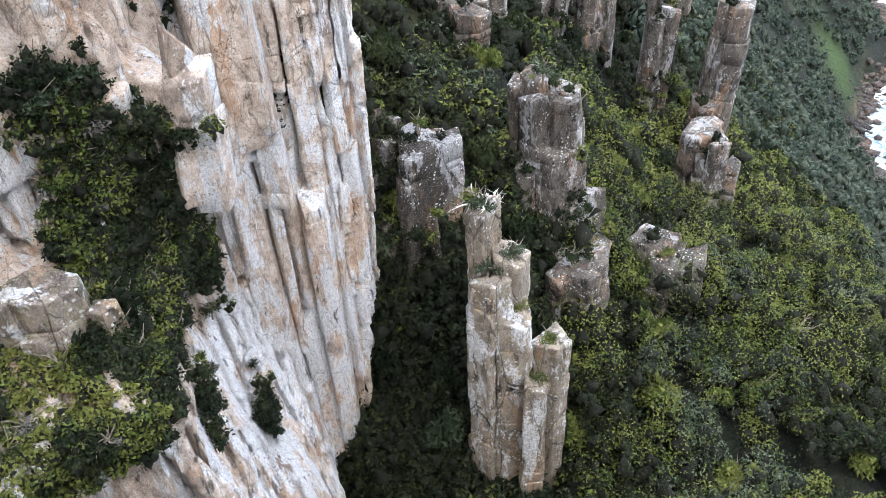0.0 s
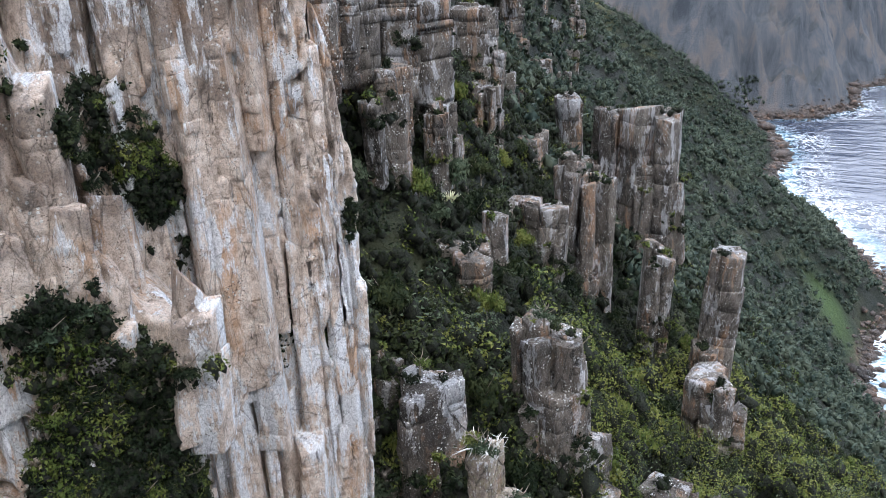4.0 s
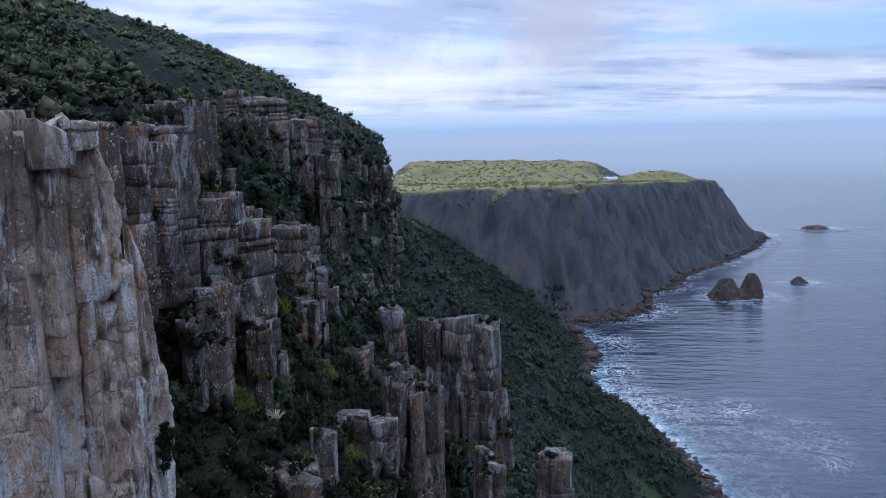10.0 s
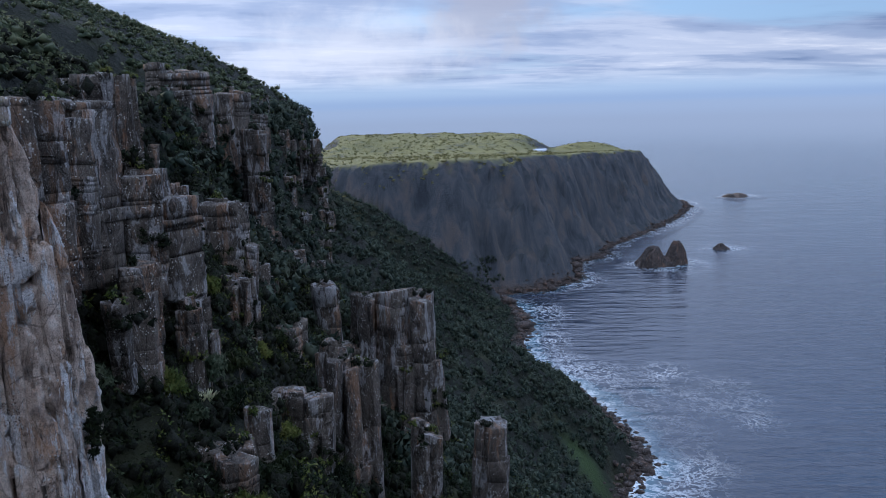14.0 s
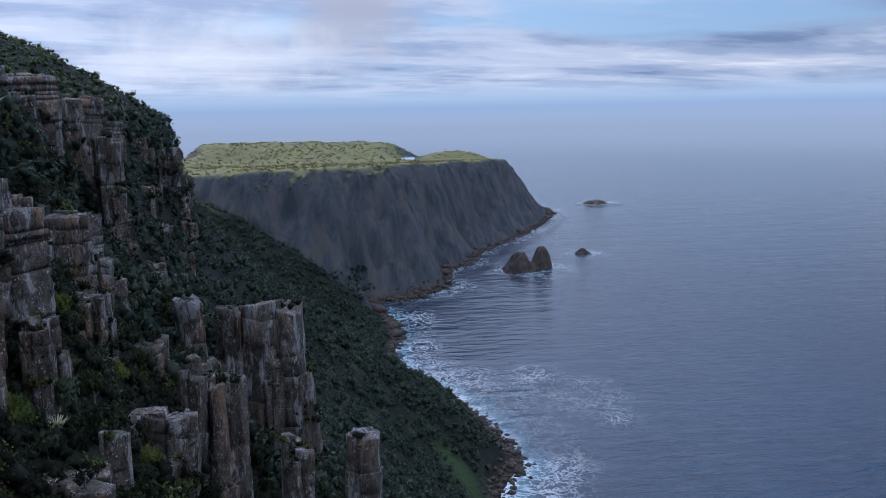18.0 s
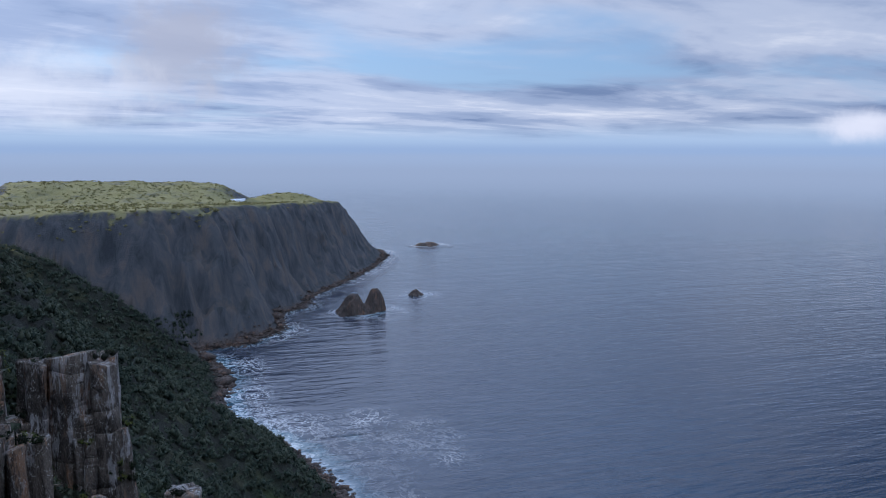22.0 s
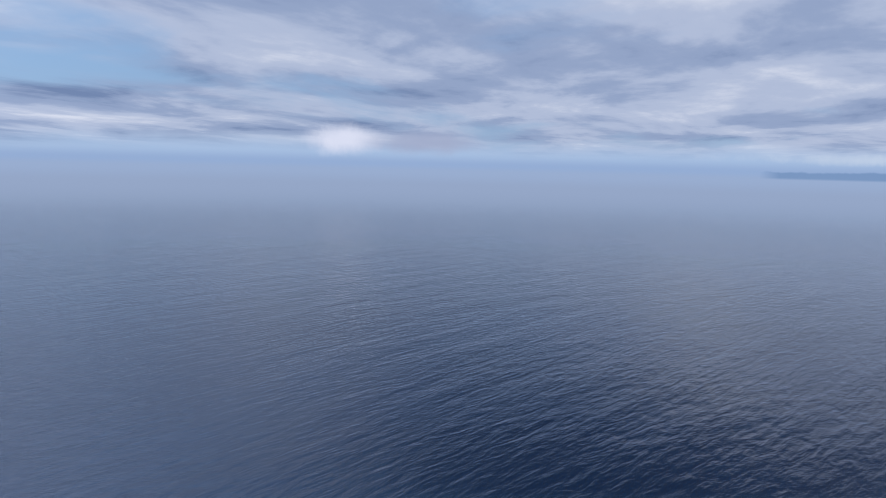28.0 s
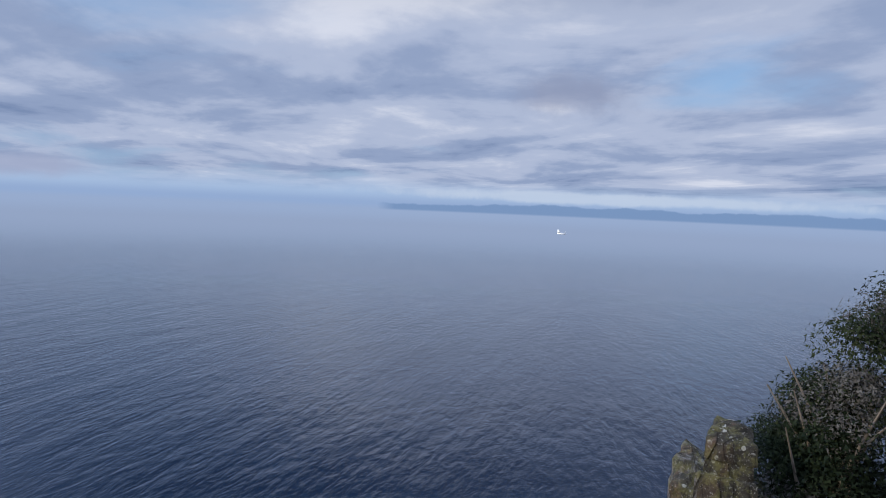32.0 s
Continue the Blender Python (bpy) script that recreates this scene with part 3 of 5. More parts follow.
def part(name, mesh, parent, label="", m=None):
    ob = new(name, mesh)
    ob.parent = parent
    if m is not None:
        ob.matrix_basis = m
    if label:
        tagged(ob, label)
    return ob


def smooth(a, b, x):
    t = np.clip((np.asarray(x, float) - a) / (b - a), 0, 1)
    return t * t * (3 - 2 * t)


def line_dist(px, py, line):
    """Distance to a polyline, and the signed side (right of travel is positive) of the nearest stretch."""
    best = np.full(px.shape, 1e9)
    side = np.ones(px.shape)
    for (x0, y0), (x1, y1) in zip(line[:-1], line[1:]):
        dx, dy = x1 - x0, y1 - y0
        t = np.clip(((px - x0) * dx + (py - y0) * dy) / (dx * dx + dy * dy), 0, 1)
        ex, ey = px - x0 - t * dx, py - y0 - t * dy
        d = np.hypot(ex, ey)
        cr = dy * ex - dx * ey
        closer = d < best - 1e-6
        best = np.where(closer, d, best)
        side = np.where(closer, np.sign(cr) + (cr == 0), side)
    return best, side


def inside(px, py, poly):
    c = np.zeros(px.shape, bool)
    for (x0, y0), (x1, y1) in zip(poly, poly[1:] + poly[:1]):
        hit = (y0 > py) != (y1 > py)
        xi = (x1 - x0) * (py - y0) / ((y1 - y0) if y1 != y0 else 1e-9) + x0
        c ^= hit & (px < xi)
    return c


# ---- lie of the land ----
RIM = [(20, -220), (13, -60), (11, -20), (8.5, -7), (5, -4.6), (1.5, -1.6), (-3, -1.2), (-12, 0), (-24, 6), (-34, 18), (-33, 32), (-16, 46),
       (-13, 51), (-15, 56), (-14, 62), (-9, 76), (-6, 96), (-3, 112), (-1, 150), (12, 195), (30, 250), (44, 280), (43, 310),
       (34, 350), (10, 395), (-60, 430), (-160, 470), (-400, 520)]
COAST = [(150, -400), (142, -100), (134, 60), (136, 180), (139, 218), (159, 249), (181, 266), (189, 300), (195, 354), (189, 390),
         (196, 427), (220, 468), (236, 520), (238, 560), (277, 556), (324, 582), (350, 640), (382, 650), (416, 693), (512, 762),
         (603, 836), (668, 905), (694, 957), (688, 1010), (620, 1090), (480, 1190), (250, 1270), (-100, 1300), (-700, 1320)]
LAND = COAST + [(-700, -400)]


def coast_dist(x, y):
    d, _ = line_dist(x, y, COAST)
    return np.where(inside(x, y, LAND), d, -d)


GULLY_X = [-12, -6, 0, 6, 12, 20, 30, 45]
GULLY_Y = [26, 34, 40, 46, 52, 60, 70, 80, 95, 115]
GULLY_Z = [[86, 88, 93, 93, 94, 95, 95, 90], [88, 94, 97, 96, 96, 96.5, 95.5, 90], [96, 101, 102, 101, 99, 98.5, 96, 89], [114, 113, 112.5, 108, 102, 100, 96.5, 89],
           [126, 120, 118, 114, 106, 101, 97, 89], [133, 123, 120, 116, 108, 102, 97, 89], [140, 127, 122, 118, 110, 101, 95, 88], [146, 132, 123, 118, 109, 99, 94, 87],
           [151, 140, 131, 123, 113, 99, 92, 86], [152, 149, 140, 131, 121, 106, 95, 86]]


def gully(x, y):
    """The floor and flanks of the gully, blended between levels on a coarse net that are set to fit the camera's view.
    """
    Z = np.array(GULLY_Z, float)
    gx, gy = np.array(GULLY_X, float), np.array(GULLY_Y, float)
    i = np.clip(np.searchsorted(gx, x) - 1, 0, len(gx) - 2)
    j = np.clip(np.searchsorted(gy, y) - 1, 0, len(gy) - 2)
    a = np.clip((x - gx[i]) / (gx[i + 1] - gx[i]), 0, 1)
    b = np.clip((y - gy[j]) / (gy[j + 1] - gy[j]), 0, 1)
    return (Z[j, i] * (1 - a) + Z[j, i + 1] * a) * (1 - b) + (Z[j + 1, i] * (1 - a) + Z[j + 1, i + 1] * a) * b


def talus(x, y):
    """The wooded slope that climbs against the foot of the headland's cliffs."""
    line = np.interp(x, [-300, 100, 160, 225, 290], [690, 606, 566, 545, 480])
    return np.interp(x, [20, 100, 120, 155, 190, 216, 238], [100, 93, 86, 67, 40, 13, -14]) - 0.62 * np.abs(np.minimum(y - line, 0)) - 0.2 * np.maximum(y - line, 0)


def height(x, y):
    """Height of the ground over the sea."""
    d, side = line_dist(x, y, RIM)
    s = d * side
    dc = coast_dist(x, y)
    ds = np.maximum(dc, 0)
    p = xyz(x, y)
    n1 = fbm(p * 0.035, 4, 3).reshape(x.shape)
    n2 = fbm(p * 0.16, 3, 9).reshape(x.shape)
    # clifftop and hill
    top = 150.5 - 3.2 * np.exp(-(x * x + y * y) / 18.0 ** 2) + 61 * (1 - np.exp(np.minimum(s, 0) / 76)) + n1 * 4 * smooth(0, -40, s)
    top = top - 17 * np.exp(-((y - 155) / 22) ** 2) * smooth(-2, -16, s)
    # foot of the cliff, the gorge and the slope to the shore
    foot = np.interp(y, [0, 33, 46, 75, 105, 150, 250, 400], [90, 92, 112, 126, 132, 146, 138, 120])
    z1 = np.interp(y, [0, 330, 430, 540], [125, 122, 85, 40])
    sp = np.maximum(s, 0)
    lin = z1 * (ds / (ds + sp + 1e-6)) ** 1.05
    low = lin + (foot - lin) * np.exp(-sp / 9)
    low = low + 14 * np.exp(-((x - 32) ** 2 / (2 * 14.0 ** 2) + (y - 147) ** 2 / (2 * 13.0 ** 2)))
    low = low + n1 * 5 + n2 * 1.5
    near = top + (np.minimum(low, top) - top) * smooth(0.0, 1.0, s / np.interp(y, [45, 62, 100, 150], [5, 9, 15, 13]))
    # the gully and the slope beside it
    w = smooth(-15, -9, x) * smooth(48, 38, x) * smooth(22, 29, y) * smooth(122, 108, y)
    near = near + (np.minimum(gully(x, y) + n2 * 1.6 + n1 * 2.0, top) - near) * w
    # headland: cliffs round a flat heath top
    dcr = dc + fbm(p * 0.022, 4, 21).reshape(x.shape) * 13 - np.abs(fbm(p * 0.06, 4, 25).reshape(x.shape)) * 17 + 4
    front = y - np.interp(x, [-300, 100, 160, 225, 290, 300], [690, 606, 566, 545, 480, -400])
    dcr = np.minimum(dcr, front * 0.85 - np.abs(fbm(p * 0.045, 4, 29).reshape(x.shape)) * 16 + 3)
    cliff = 0.38 * smooth(0, 34, dcr) + 0.62 * smooth(20, 58, dcr)
    q = -(x - 277) * 0.65 + (y - 556) * 0.76
    al = (x - 277) * 0.76 + (y - 556) * 0.65
    across, away = x * 0.948 - y * 0.319, x * 0.319 + y * 0.948
    wob = fbm(p * 0.012, 4, 33).reshape(x.shape) * 45
    hill = (27 + n1 * 2) * smooth(-148, -100, across + wob) * smooth(136, 84, across + wob) * smooth(900, 1110, away + wob)
    flat = 103 - 0.05 * np.maximum(al, 0) - 0.02 * np.maximum(q - 70, 0) + hill
    flat = (flat + 18 * smooth(80, 15, np.hypot(x - 568, y - 990))) * (1 - 0.75 * smooth(455, 600, al))
    head = flat * cliff + n1 * 1.5 * cliff
    z = np.maximum(np.maximum(near * (1 - smooth(600, 680, y)), head), (talus(x, y) + n1 * 5) * smooth(640, 600, y) * smooth(380, 430, y))
    z = np.where(dc > 0, np.maximum(z * smooth(0, 14, dc) ** 0.6, 0.4), -np.minimum(-dc * 0.35, 12))
    return z


def spaced(parts):
    out = []
    for a, b, d in parts:
        out.append(np.arange(a, b, d))
    return np.concatenate(out + [[parts[-1][1]]]).astype(float)


def build_ground():
    gx = spaced([(-690, -60, 14), (-60, -36, 4), (-36, 36, 0.8), (36, 60, 1.8), (60, 260, 3.2), (260, 720, 3.6)])
    gy = spaced([(-380, -20, 14), (-20, 0, 2), (0, 60, 0.8), (60, 160, 1.8), (160, 540, 4), (540, 1000, 3.6), (1000, 1310, 9)])
    X, Y = np.meshgrid(gx, gy)
    Z = height(X, Y)
    nx, ny = len(gx), len(gy)
    i = np.arange(nx * ny).reshape(ny, nx)
    F = np.stack([i[:-1, :-1], i[:-1, 1:], i[1:, 1:], i[1:, :-1]], -1).reshape(-1, 4)
    wet = coast_dist(X, Y).ravel()
    F = F[wet[F].max(1) > -16]
    me = mesh_np("ground", np.stack([X.ravel(), Y.ravel(), Z.ravel()], 1), F, GROUND, True)
    me.attributes.new("shore", "FLOAT", "POINT").data.foreach_set("value", coast_dist(X, Y).ravel().astype(np.float32))
    g = np.exp(-(((X - 138) / 8) ** 2 + ((Y - 245) / 11) ** 2)) * 1.3
    me.attributes.new("grass", "FLOAT", "POINT").data.foreach_set("value", np.clip(g, 0, 1).ravel().astype(np.float32))
    me.attributes.new("headland", "FLOAT", "POINT").data.foreach_set("value", (smooth(520, 545, Y) * smooth(1, 7, Z - talus(X, Y) - 3)).ravel().astype(np.float32))
    slope = np.hypot(np.gradient(Z, gy, axis=0), np.gradient(Z, gx, axis=1))
    h = smooth(72, 82, Z) * smooth(570, 600, Y) * smooth(0.75, 0.4, slope)
    me.attributes.new("heath", "FLOAT", "POINT").data.foreach_set("value", h.ravel().astype(np.float32))
    ob = new("ground", me)
    tagged(ob, "steep scrub-covered mountainside dropping to a rocky shore", "ground", kind="structure")


build_ground()


def build_sea():
    gx = spaced([(-4900, -1000, 390), (-1000, 100, 100), (100, 720, 4.5), (720, 1000, 14), (1000, 4900, 195)])
    gy = spaced([(-4900, -100, 240), (-100, 100, 20), (100, 700, 4.5), (700, 1060, 8), (1060, 4900, 160)])
    X, Y = np.meshgrid(gx, gy)
    nx, ny = len(gx), len(gy)
    i = np.arange(nx * ny).reshape(ny, nx)
    F = np.stack([i[:-1, :-1], i[:-1, 1:], i[1:, 1:], i[1:, :-1]], -1).reshape(-1, 4)
    d = -coast_dist(X, Y)
    for cx, cy, r in ((416, 600, 20), (507, 636, 7), (790, 957, 16)):
        d = np.minimum(d, np.hypot(X - cx, (Y - cy)) - r)
    d = d - 6 * np.exp(-((Y - 310) / 75) ** 2) - 3 * np.exp(-((Y - 480) / 40) ** 2)
    d = d + 7 * smooth(520, 600, Y)
    # breakers over the shoals off the point
    for cx, cy, r in ((226, 334, 34), (243, 300, 26), (212, 296, 26), (218, 368, 20), (262, 318, 20), (250, 350, 18)):
        d = np.minimum(d, np.hypot(X - cx, (Y - cy) * 0.7) + 24 - r * 0.5)
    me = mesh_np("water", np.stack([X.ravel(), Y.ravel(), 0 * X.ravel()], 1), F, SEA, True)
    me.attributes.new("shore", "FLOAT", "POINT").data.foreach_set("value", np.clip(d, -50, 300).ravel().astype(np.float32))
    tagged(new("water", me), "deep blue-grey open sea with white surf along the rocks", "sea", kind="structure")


build_sea()


# ---- rock ----
def column_mesh(name, mat, r, h, seed, sides=5, per=4, step=0.5, seg=2.2, jag=1.0, wide=1.0, slant=0.12):
    """An upright prism of jointed rock: flat sides, spalled plates, blocks shifted along the cross joints. Its foot is at z = 0."""
    g = np.random.default_rng(seed)
    ang = (np.arange(sides) + g.uniform(-0.3, 0.3, sides)) / sides * 2 * np.pi
    rad = r * g.uniform(0.82, 1.14, sides)
    cx, cy = np.cos(ang) * rad * wide, np.sin(ang) * rad
    ring = []
    for a in range(sides):
        b = (a + 1) % sides
        for q in range(per):
            t = q / per
            ring.append((cx[a] * (1 - t) + cx[b] * t, cy[a] * (1 - t) + cy[b] * t))
    ring = np.array(ring)
    m = len(ring)
    rows = []                      # height, inset, block number
    z, blk = 0.0, 0
    while z < h:
        ln = min(max(0.5 * r, g.exponential(seg) * r + 0.4 * r), h - z)
        if h - z - ln < 0.4 * r:
            ln = h - z
        gap = min(0.05 * r, ln * 0.2)
        rows.append((z, 0.05 * jag, blk))
        k = max(1, int((ln - 2 * gap) / step))
        rows += [(z + gap + (ln - 2 * gap) * q / k, 0.0, blk) for q in range(k + 1)]
        rows.append((z + ln, 0.05 * jag, blk))
        z += ln
        blk += 1
    nb = blk
    off = np.cumsum(g.normal(0, 0.05, (nb, 2)), 0) * r * jag
    off -= off.mean(0)
    sc = 1 + g.normal(0, 0.05 * jag, nb) - 0.06 * np.arange(nb) / max(nb, 1)
    tw = g.normal(0, 0.05, nb)
    P = np.zeros((len(rows), m, 3))
    for k, (zz, ins, b) in enumerate(rows):
        f = sc[b] * (1 - ins)
        c, s_ = math.cos(tw[b]), math.sin(tw[b])
        P[k, :, 0] = (ring[:, 0] * c - ring[:, 1] * s_) * f + off[b, 0]
        P[k, :, 1] = (ring[:, 0] * s_ + ring[:, 1] * c) * f + off[b, 1]
        P[k, :, 2] = zz
    nrm = ring / (np.linalg.norm(ring, axis=1)[:, None] + 1e-9)
    q = P.reshape(-1, 3) * (1.0, 1.0, 0.4) / max(r, 0.4) + seed * 3.7
    plate = np.floor(vnoise(q * 1.6 + fbm(q * 2.0, 2, seed + 3)[:, None] * 0.5, seed) * 4) / 4 - 0.4
    dsp = (plate * 0.16 + fbm(q * 0.8, 2, seed + 9) * 0.10 + fbm(q * 4.0, 3, seed + 5) * 0.07) * r * jag
    P[:, :, :2] += nrm[None] * dsp.reshape(len(rows), m, 1)
    tilt = g.normal(0, slant, 2)
    tp = smooth(h - 1.2 * r, h, P[:, :1, 2])
    P[:, :, 2] += tp * (ring[:, 0] * tilt[0] + ring[:, 1] * tilt[1] + dsp.reshape(len(rows), m)[-1] * 0.8)[None]
    V = P.reshape(-1, 3)
    i = np.arange(len(rows) * m).reshape(len(rows), m)
    j = np.roll(i, -1, axis=1)
    quads = [np.stack([i[:-1], j[:-1], j[1:], i[1:]], -1).reshape(-1, 4)]
    c = V[i[-1]].mean(0)
    base = len(V)
    inner = c + (V[i[-1]] - c) * 0.62
    inner[:, 2] += g.normal(0.03 * r, 0.05 * r, m)
    V = np.vstack([V, inner, c[None]])
    a = base + np.arange(m)
    b = np.roll(a, -1)
    quads.append(np.stack([i[-1], j[-1], b, a], -1))
    Q = np.vstack(quads)
    T = np.vstack([Q[:, [0, 1, 2]], Q[:, [0, 2, 3]], np.stack([a, b, np.full(m, base + m)], -1)])
    return mesh_np(name, V, T, mat, False)


MID_COLS = [column_mesh("column", ROCK_GREY, 1.0, 16.0, 40 + k, sides=4 + k % 3, per=4, step=0.6, seg=1.7 + 0.7 * (k % 4), jag=0.75, wide=0.85 + 0.25 * (k % 4), slant=0.16) for k in range(14)]


TUFTS = []


def buttress(x0, y0, x1, y1, z0, z1, zb, seed, deep=3, width=2.0, label=""):
    """A stand of jointed columns shoulder to shoulder along a line, stepping down in front; tops from z0 to z1."""
    g = np.random.default_rng(seed)
    L = math.hypot(x1 - x0, y1 - y0)
    n = max(1, round(L / width))
    step = L / n
    root = tagged(new("rock_buttress"), label or "weathered grey-brown dolerite columns standing out of dark scrub", "rock", group="cliff columns")
    root.location = ((x0 + x1) / 2, (y0 + y1) / 2, zb)
    tall = max(z0, z1) - zb
    for r in range(deep):
        for k in range(n):
            t = (k + 0.5 + (r % 2) * 0.4 + g.uniform(-0.25, 0.25)) / n
            x = x0 + (x1 - x0) * t
            y = y0 + (y1 - y0) * t + r * step * 0.7 + g.normal(0, 0.35) * step
            drop = g.choice([0.0, 0.05, 0.16, 0.36, 0.6], p=[.22, .22, .22, .2, .14] if r == 0 else [.45, .3, .2, .05, 0])
            top = z0 + (z1 - z0) * min(t, 1) - (drop + abs(g.normal(0, 0.03))) * tall
            foot = zb - 5 - r
            wd = step * g.lognormal(-0.42, 0.28)
            part("column", MID_COLS[int(g.integers(14))], root,
                 m=Matrix.LocRotScale((x - root.location.x, y - root.location.y, foot - zb),
                                      Euler((g.normal(0, 0.035), g.normal(0, 0.035), g.uniform(0, 6.28))), (wd * g.uniform(0.9, 1.4), wd * g.uniform(0.9, 1.3), (top - foot) / 16.0)))
            if drop > 0.1 or r > 0:
                TUFTS.append((x, y - 0.2 * step, top - 0.3, wd * g.uniform(0.5, 1.0)))
    # broken blocks and shrubs at the foot
    for k in range(max(2, 2 * n)):
        t = g.uniform(-0.15, 1.15)
        x, y = x0 + (x1 - x0) * t, y0 + (y1 - y0) * t - step * g.uniform(0.3, 1.1)
        h = tall * g.uniform(0.1, 0.55)
        wd = step * g.uniform(0.28, 0.6)
        if k % 2:
            part("block", MID_COLS[int(g.integers(14))], root,
                 m=Matrix.LocRotScale((x - root.location.x, y - root.location.y, -4),
                                      Euler((g.normal(0, 0.06), g.normal(0, 0.06), g.uniform(0, 6.28))), (wd, wd, (h + 4) / 16.0)))
            TUFTS.append((x, y - 0.3, zb + h - 0.3, wd))
        for q in range(2):
            TUFTS.append((x + g.normal(0, 0.8), y - step * g.uniform(0.2, 0.8), zb + tall * g.uniform(-0.05, 0.22), g.uniform(0.6, 1.5)))
    return root


GROUPS = [
    (-11.6, 61.1, -8.6, 61.4, 152.2, 151.6, 142.0), (-10.8, 74.3, -5.9, 74.8, 151.6, 151.6, 141.0),
    (-10.6, 94.4, -2.5, 95.0, 153.8, 154.5, 143.4), (-3.8, 87.9, -0.8, 88.0, 143.8, 143.8, 136.1),
    (-0.5, 150.0, 7.1, 149.8, 158.4, 156.5, 148.7), (11.5, 164.6, 14.4, 164.4, 152.9, 152.9, 142.8),
    (15.4, 157.2, 18.2, 157.0, 145.9, 145.9, 136.2), (24.0, 248.8, 43.4, 246.2, 152.2, 136.0, 132.5),
    (5.0, 109.9, 9.2, 109.6, 138.1, 138.1, 128.6), (2.4, 105.0, 3.8, 104.9, 135.6, 135.6, 130.7),
    (-4.8, 71.8, -2.5, 72.0, 137.7, 136.7, 130.7), (0.8, 80.0, 2.1, 80.0, 132.0, 132.0, 124.9),
    (21.5, 128.3, 40.0, 123.8, 121.4, 118.4, 97.0),
]
GROUPS_LOW = [
    (16.5, 98.6, 23.2, 97.3, 120.4, 116.3, 92.3), (7.4, 87.7, 14.4, 86.8, 118.0, 117.6, 109.0),
    (25.8, 88.4, 28.8, 87.4, 112.2, 110.4, 99.0), (31.6, 84.6, 34.0, 83.6, 113.0, 111.6, 93.0),
    (25.0, 64.0, 28.6, 62.4, 107.4, 107.0, 98.0), (6.6, 51.4, 9.6, 51.1, 122.2, 121.0, 109.4),
    (9.4, 49.4, 11.2, 48.9, 117.6, 116.6, 104.5), (-3.0, 46.2, 0.2, 46.2, 121.4, 119.4, 113.0),
    (-4.4, 49.8, -3.5, 49.9, 121.1, 121.1, 115.0), (8.8, 45.4, 11.2, 44.9, 109.8, 109.2, 102.0),
    (17.2, 49.6, 20.0, 48.6, 106.6, 105.6, 98.0),
]
for k, gdef in enumerate(GROUPS + GROUPS_LOW):
    buttress(*gdef, seed=100 + k, width=3.0 if k in (4, 7, 12) else 1.8 if k > 12 else 2.2)




def outcrops():
    """Smaller stands of broken columns scattered over the steep ground below the rim."""
    g = np.random.default_rng(44)
    for k in range(34):
        y = g.uniform(62, 270)
        rx_ = float(np.interp(y, [60, 76, 96, 112, 150, 195, 250, 280], [-14, -9, -6, -3, -1, 12, 30, 44]))
        x = rx_ + g.uniform(1.0, 26 if y < 130 else 20)
        z = float(height(np.array([x]), np.array([y]))[0])
        hgt = g.uniform(2.0, 6.5)
        w = g.uniform(1.5, 5.0)
        buttress(x - w / 2, y, x + w / 2, y - g.uniform(-0.5, 1.0), z + hgt, z + hgt * g.uniform(0.6, 1.0), z - 1.5, 2000 + k, 2, g.uniform(1.1, 1.9), "small broken stand of grey dolerite columns in scrub")


outcrops()


# the pale wall across the gully, and the apron that steps down in front of it
def worley(u, v, seed):
    """Nearest cell of a jittered net: its random numbers, the offset from its centre, and how near the border is."""
    iu, iv = np.floor(u).astype(np.int64), np.floor(v).astype(np.int64)
    d1 = np.full(u.shape, 9.0)
    d2 = np.full(u.shape, 9.0)
    r1, du, dv = np.zeros(u.shape), np.zeros(u.shape), np.zeros(u.shape)
    r2 = np.zeros(u.shape)
    for a in (-1, 0, 1):
        for b in (-1, 0, 1):
            cu, cv = iu + a, iv + b
            pu = cu + 0.1 + 0.8 * hash3(cu, cv, 0 * cu, seed)
            pv = cv + 0.1 + 0.8 * hash3(cu, cv, 0 * cu + 1, seed)
            e, f = u - pu, v - pv
            d = np.maximum(np.abs(e), np.abs(f) * 0.8) * 0.6 + np.hypot(e, f) * 0.4
            closer = d < d1
            d2 = np.where(closer, d1, np.minimum(d2, d))
            r1 = np.where(closer, hash3(cu, cv, 0 * cu + 2, seed), r1)
            r2 = np.where(closer, hash3(cu, cv, 0 * cu + 3, seed), r2)
            du, dv = np.where(closer, e, du), np.where(closer, f, dv)
            d1 = np.where(closer, d, d1)
    return r1, r2, du, dv, d2 - d1


# The wall is laid out by metres along it (s, 0 where it stands square to the lookout) and height z.
WALL_O, WALL_U, WALL_N = np.array((-21.4, 28.5)), np.array((0.799, 0.602)), np.array((0.602, -0.799))


def wall_end(z):
    """How far along the wall reaches before it breaks off into the gully."""
    return np.interp(z, [84, 91, 102, 112, 126, 134.6, 143, 147.7, 151], [13.5, 15.5, 19.1, 21.4, 22.3, 22.9, 21.9, 19.9, 18.8])


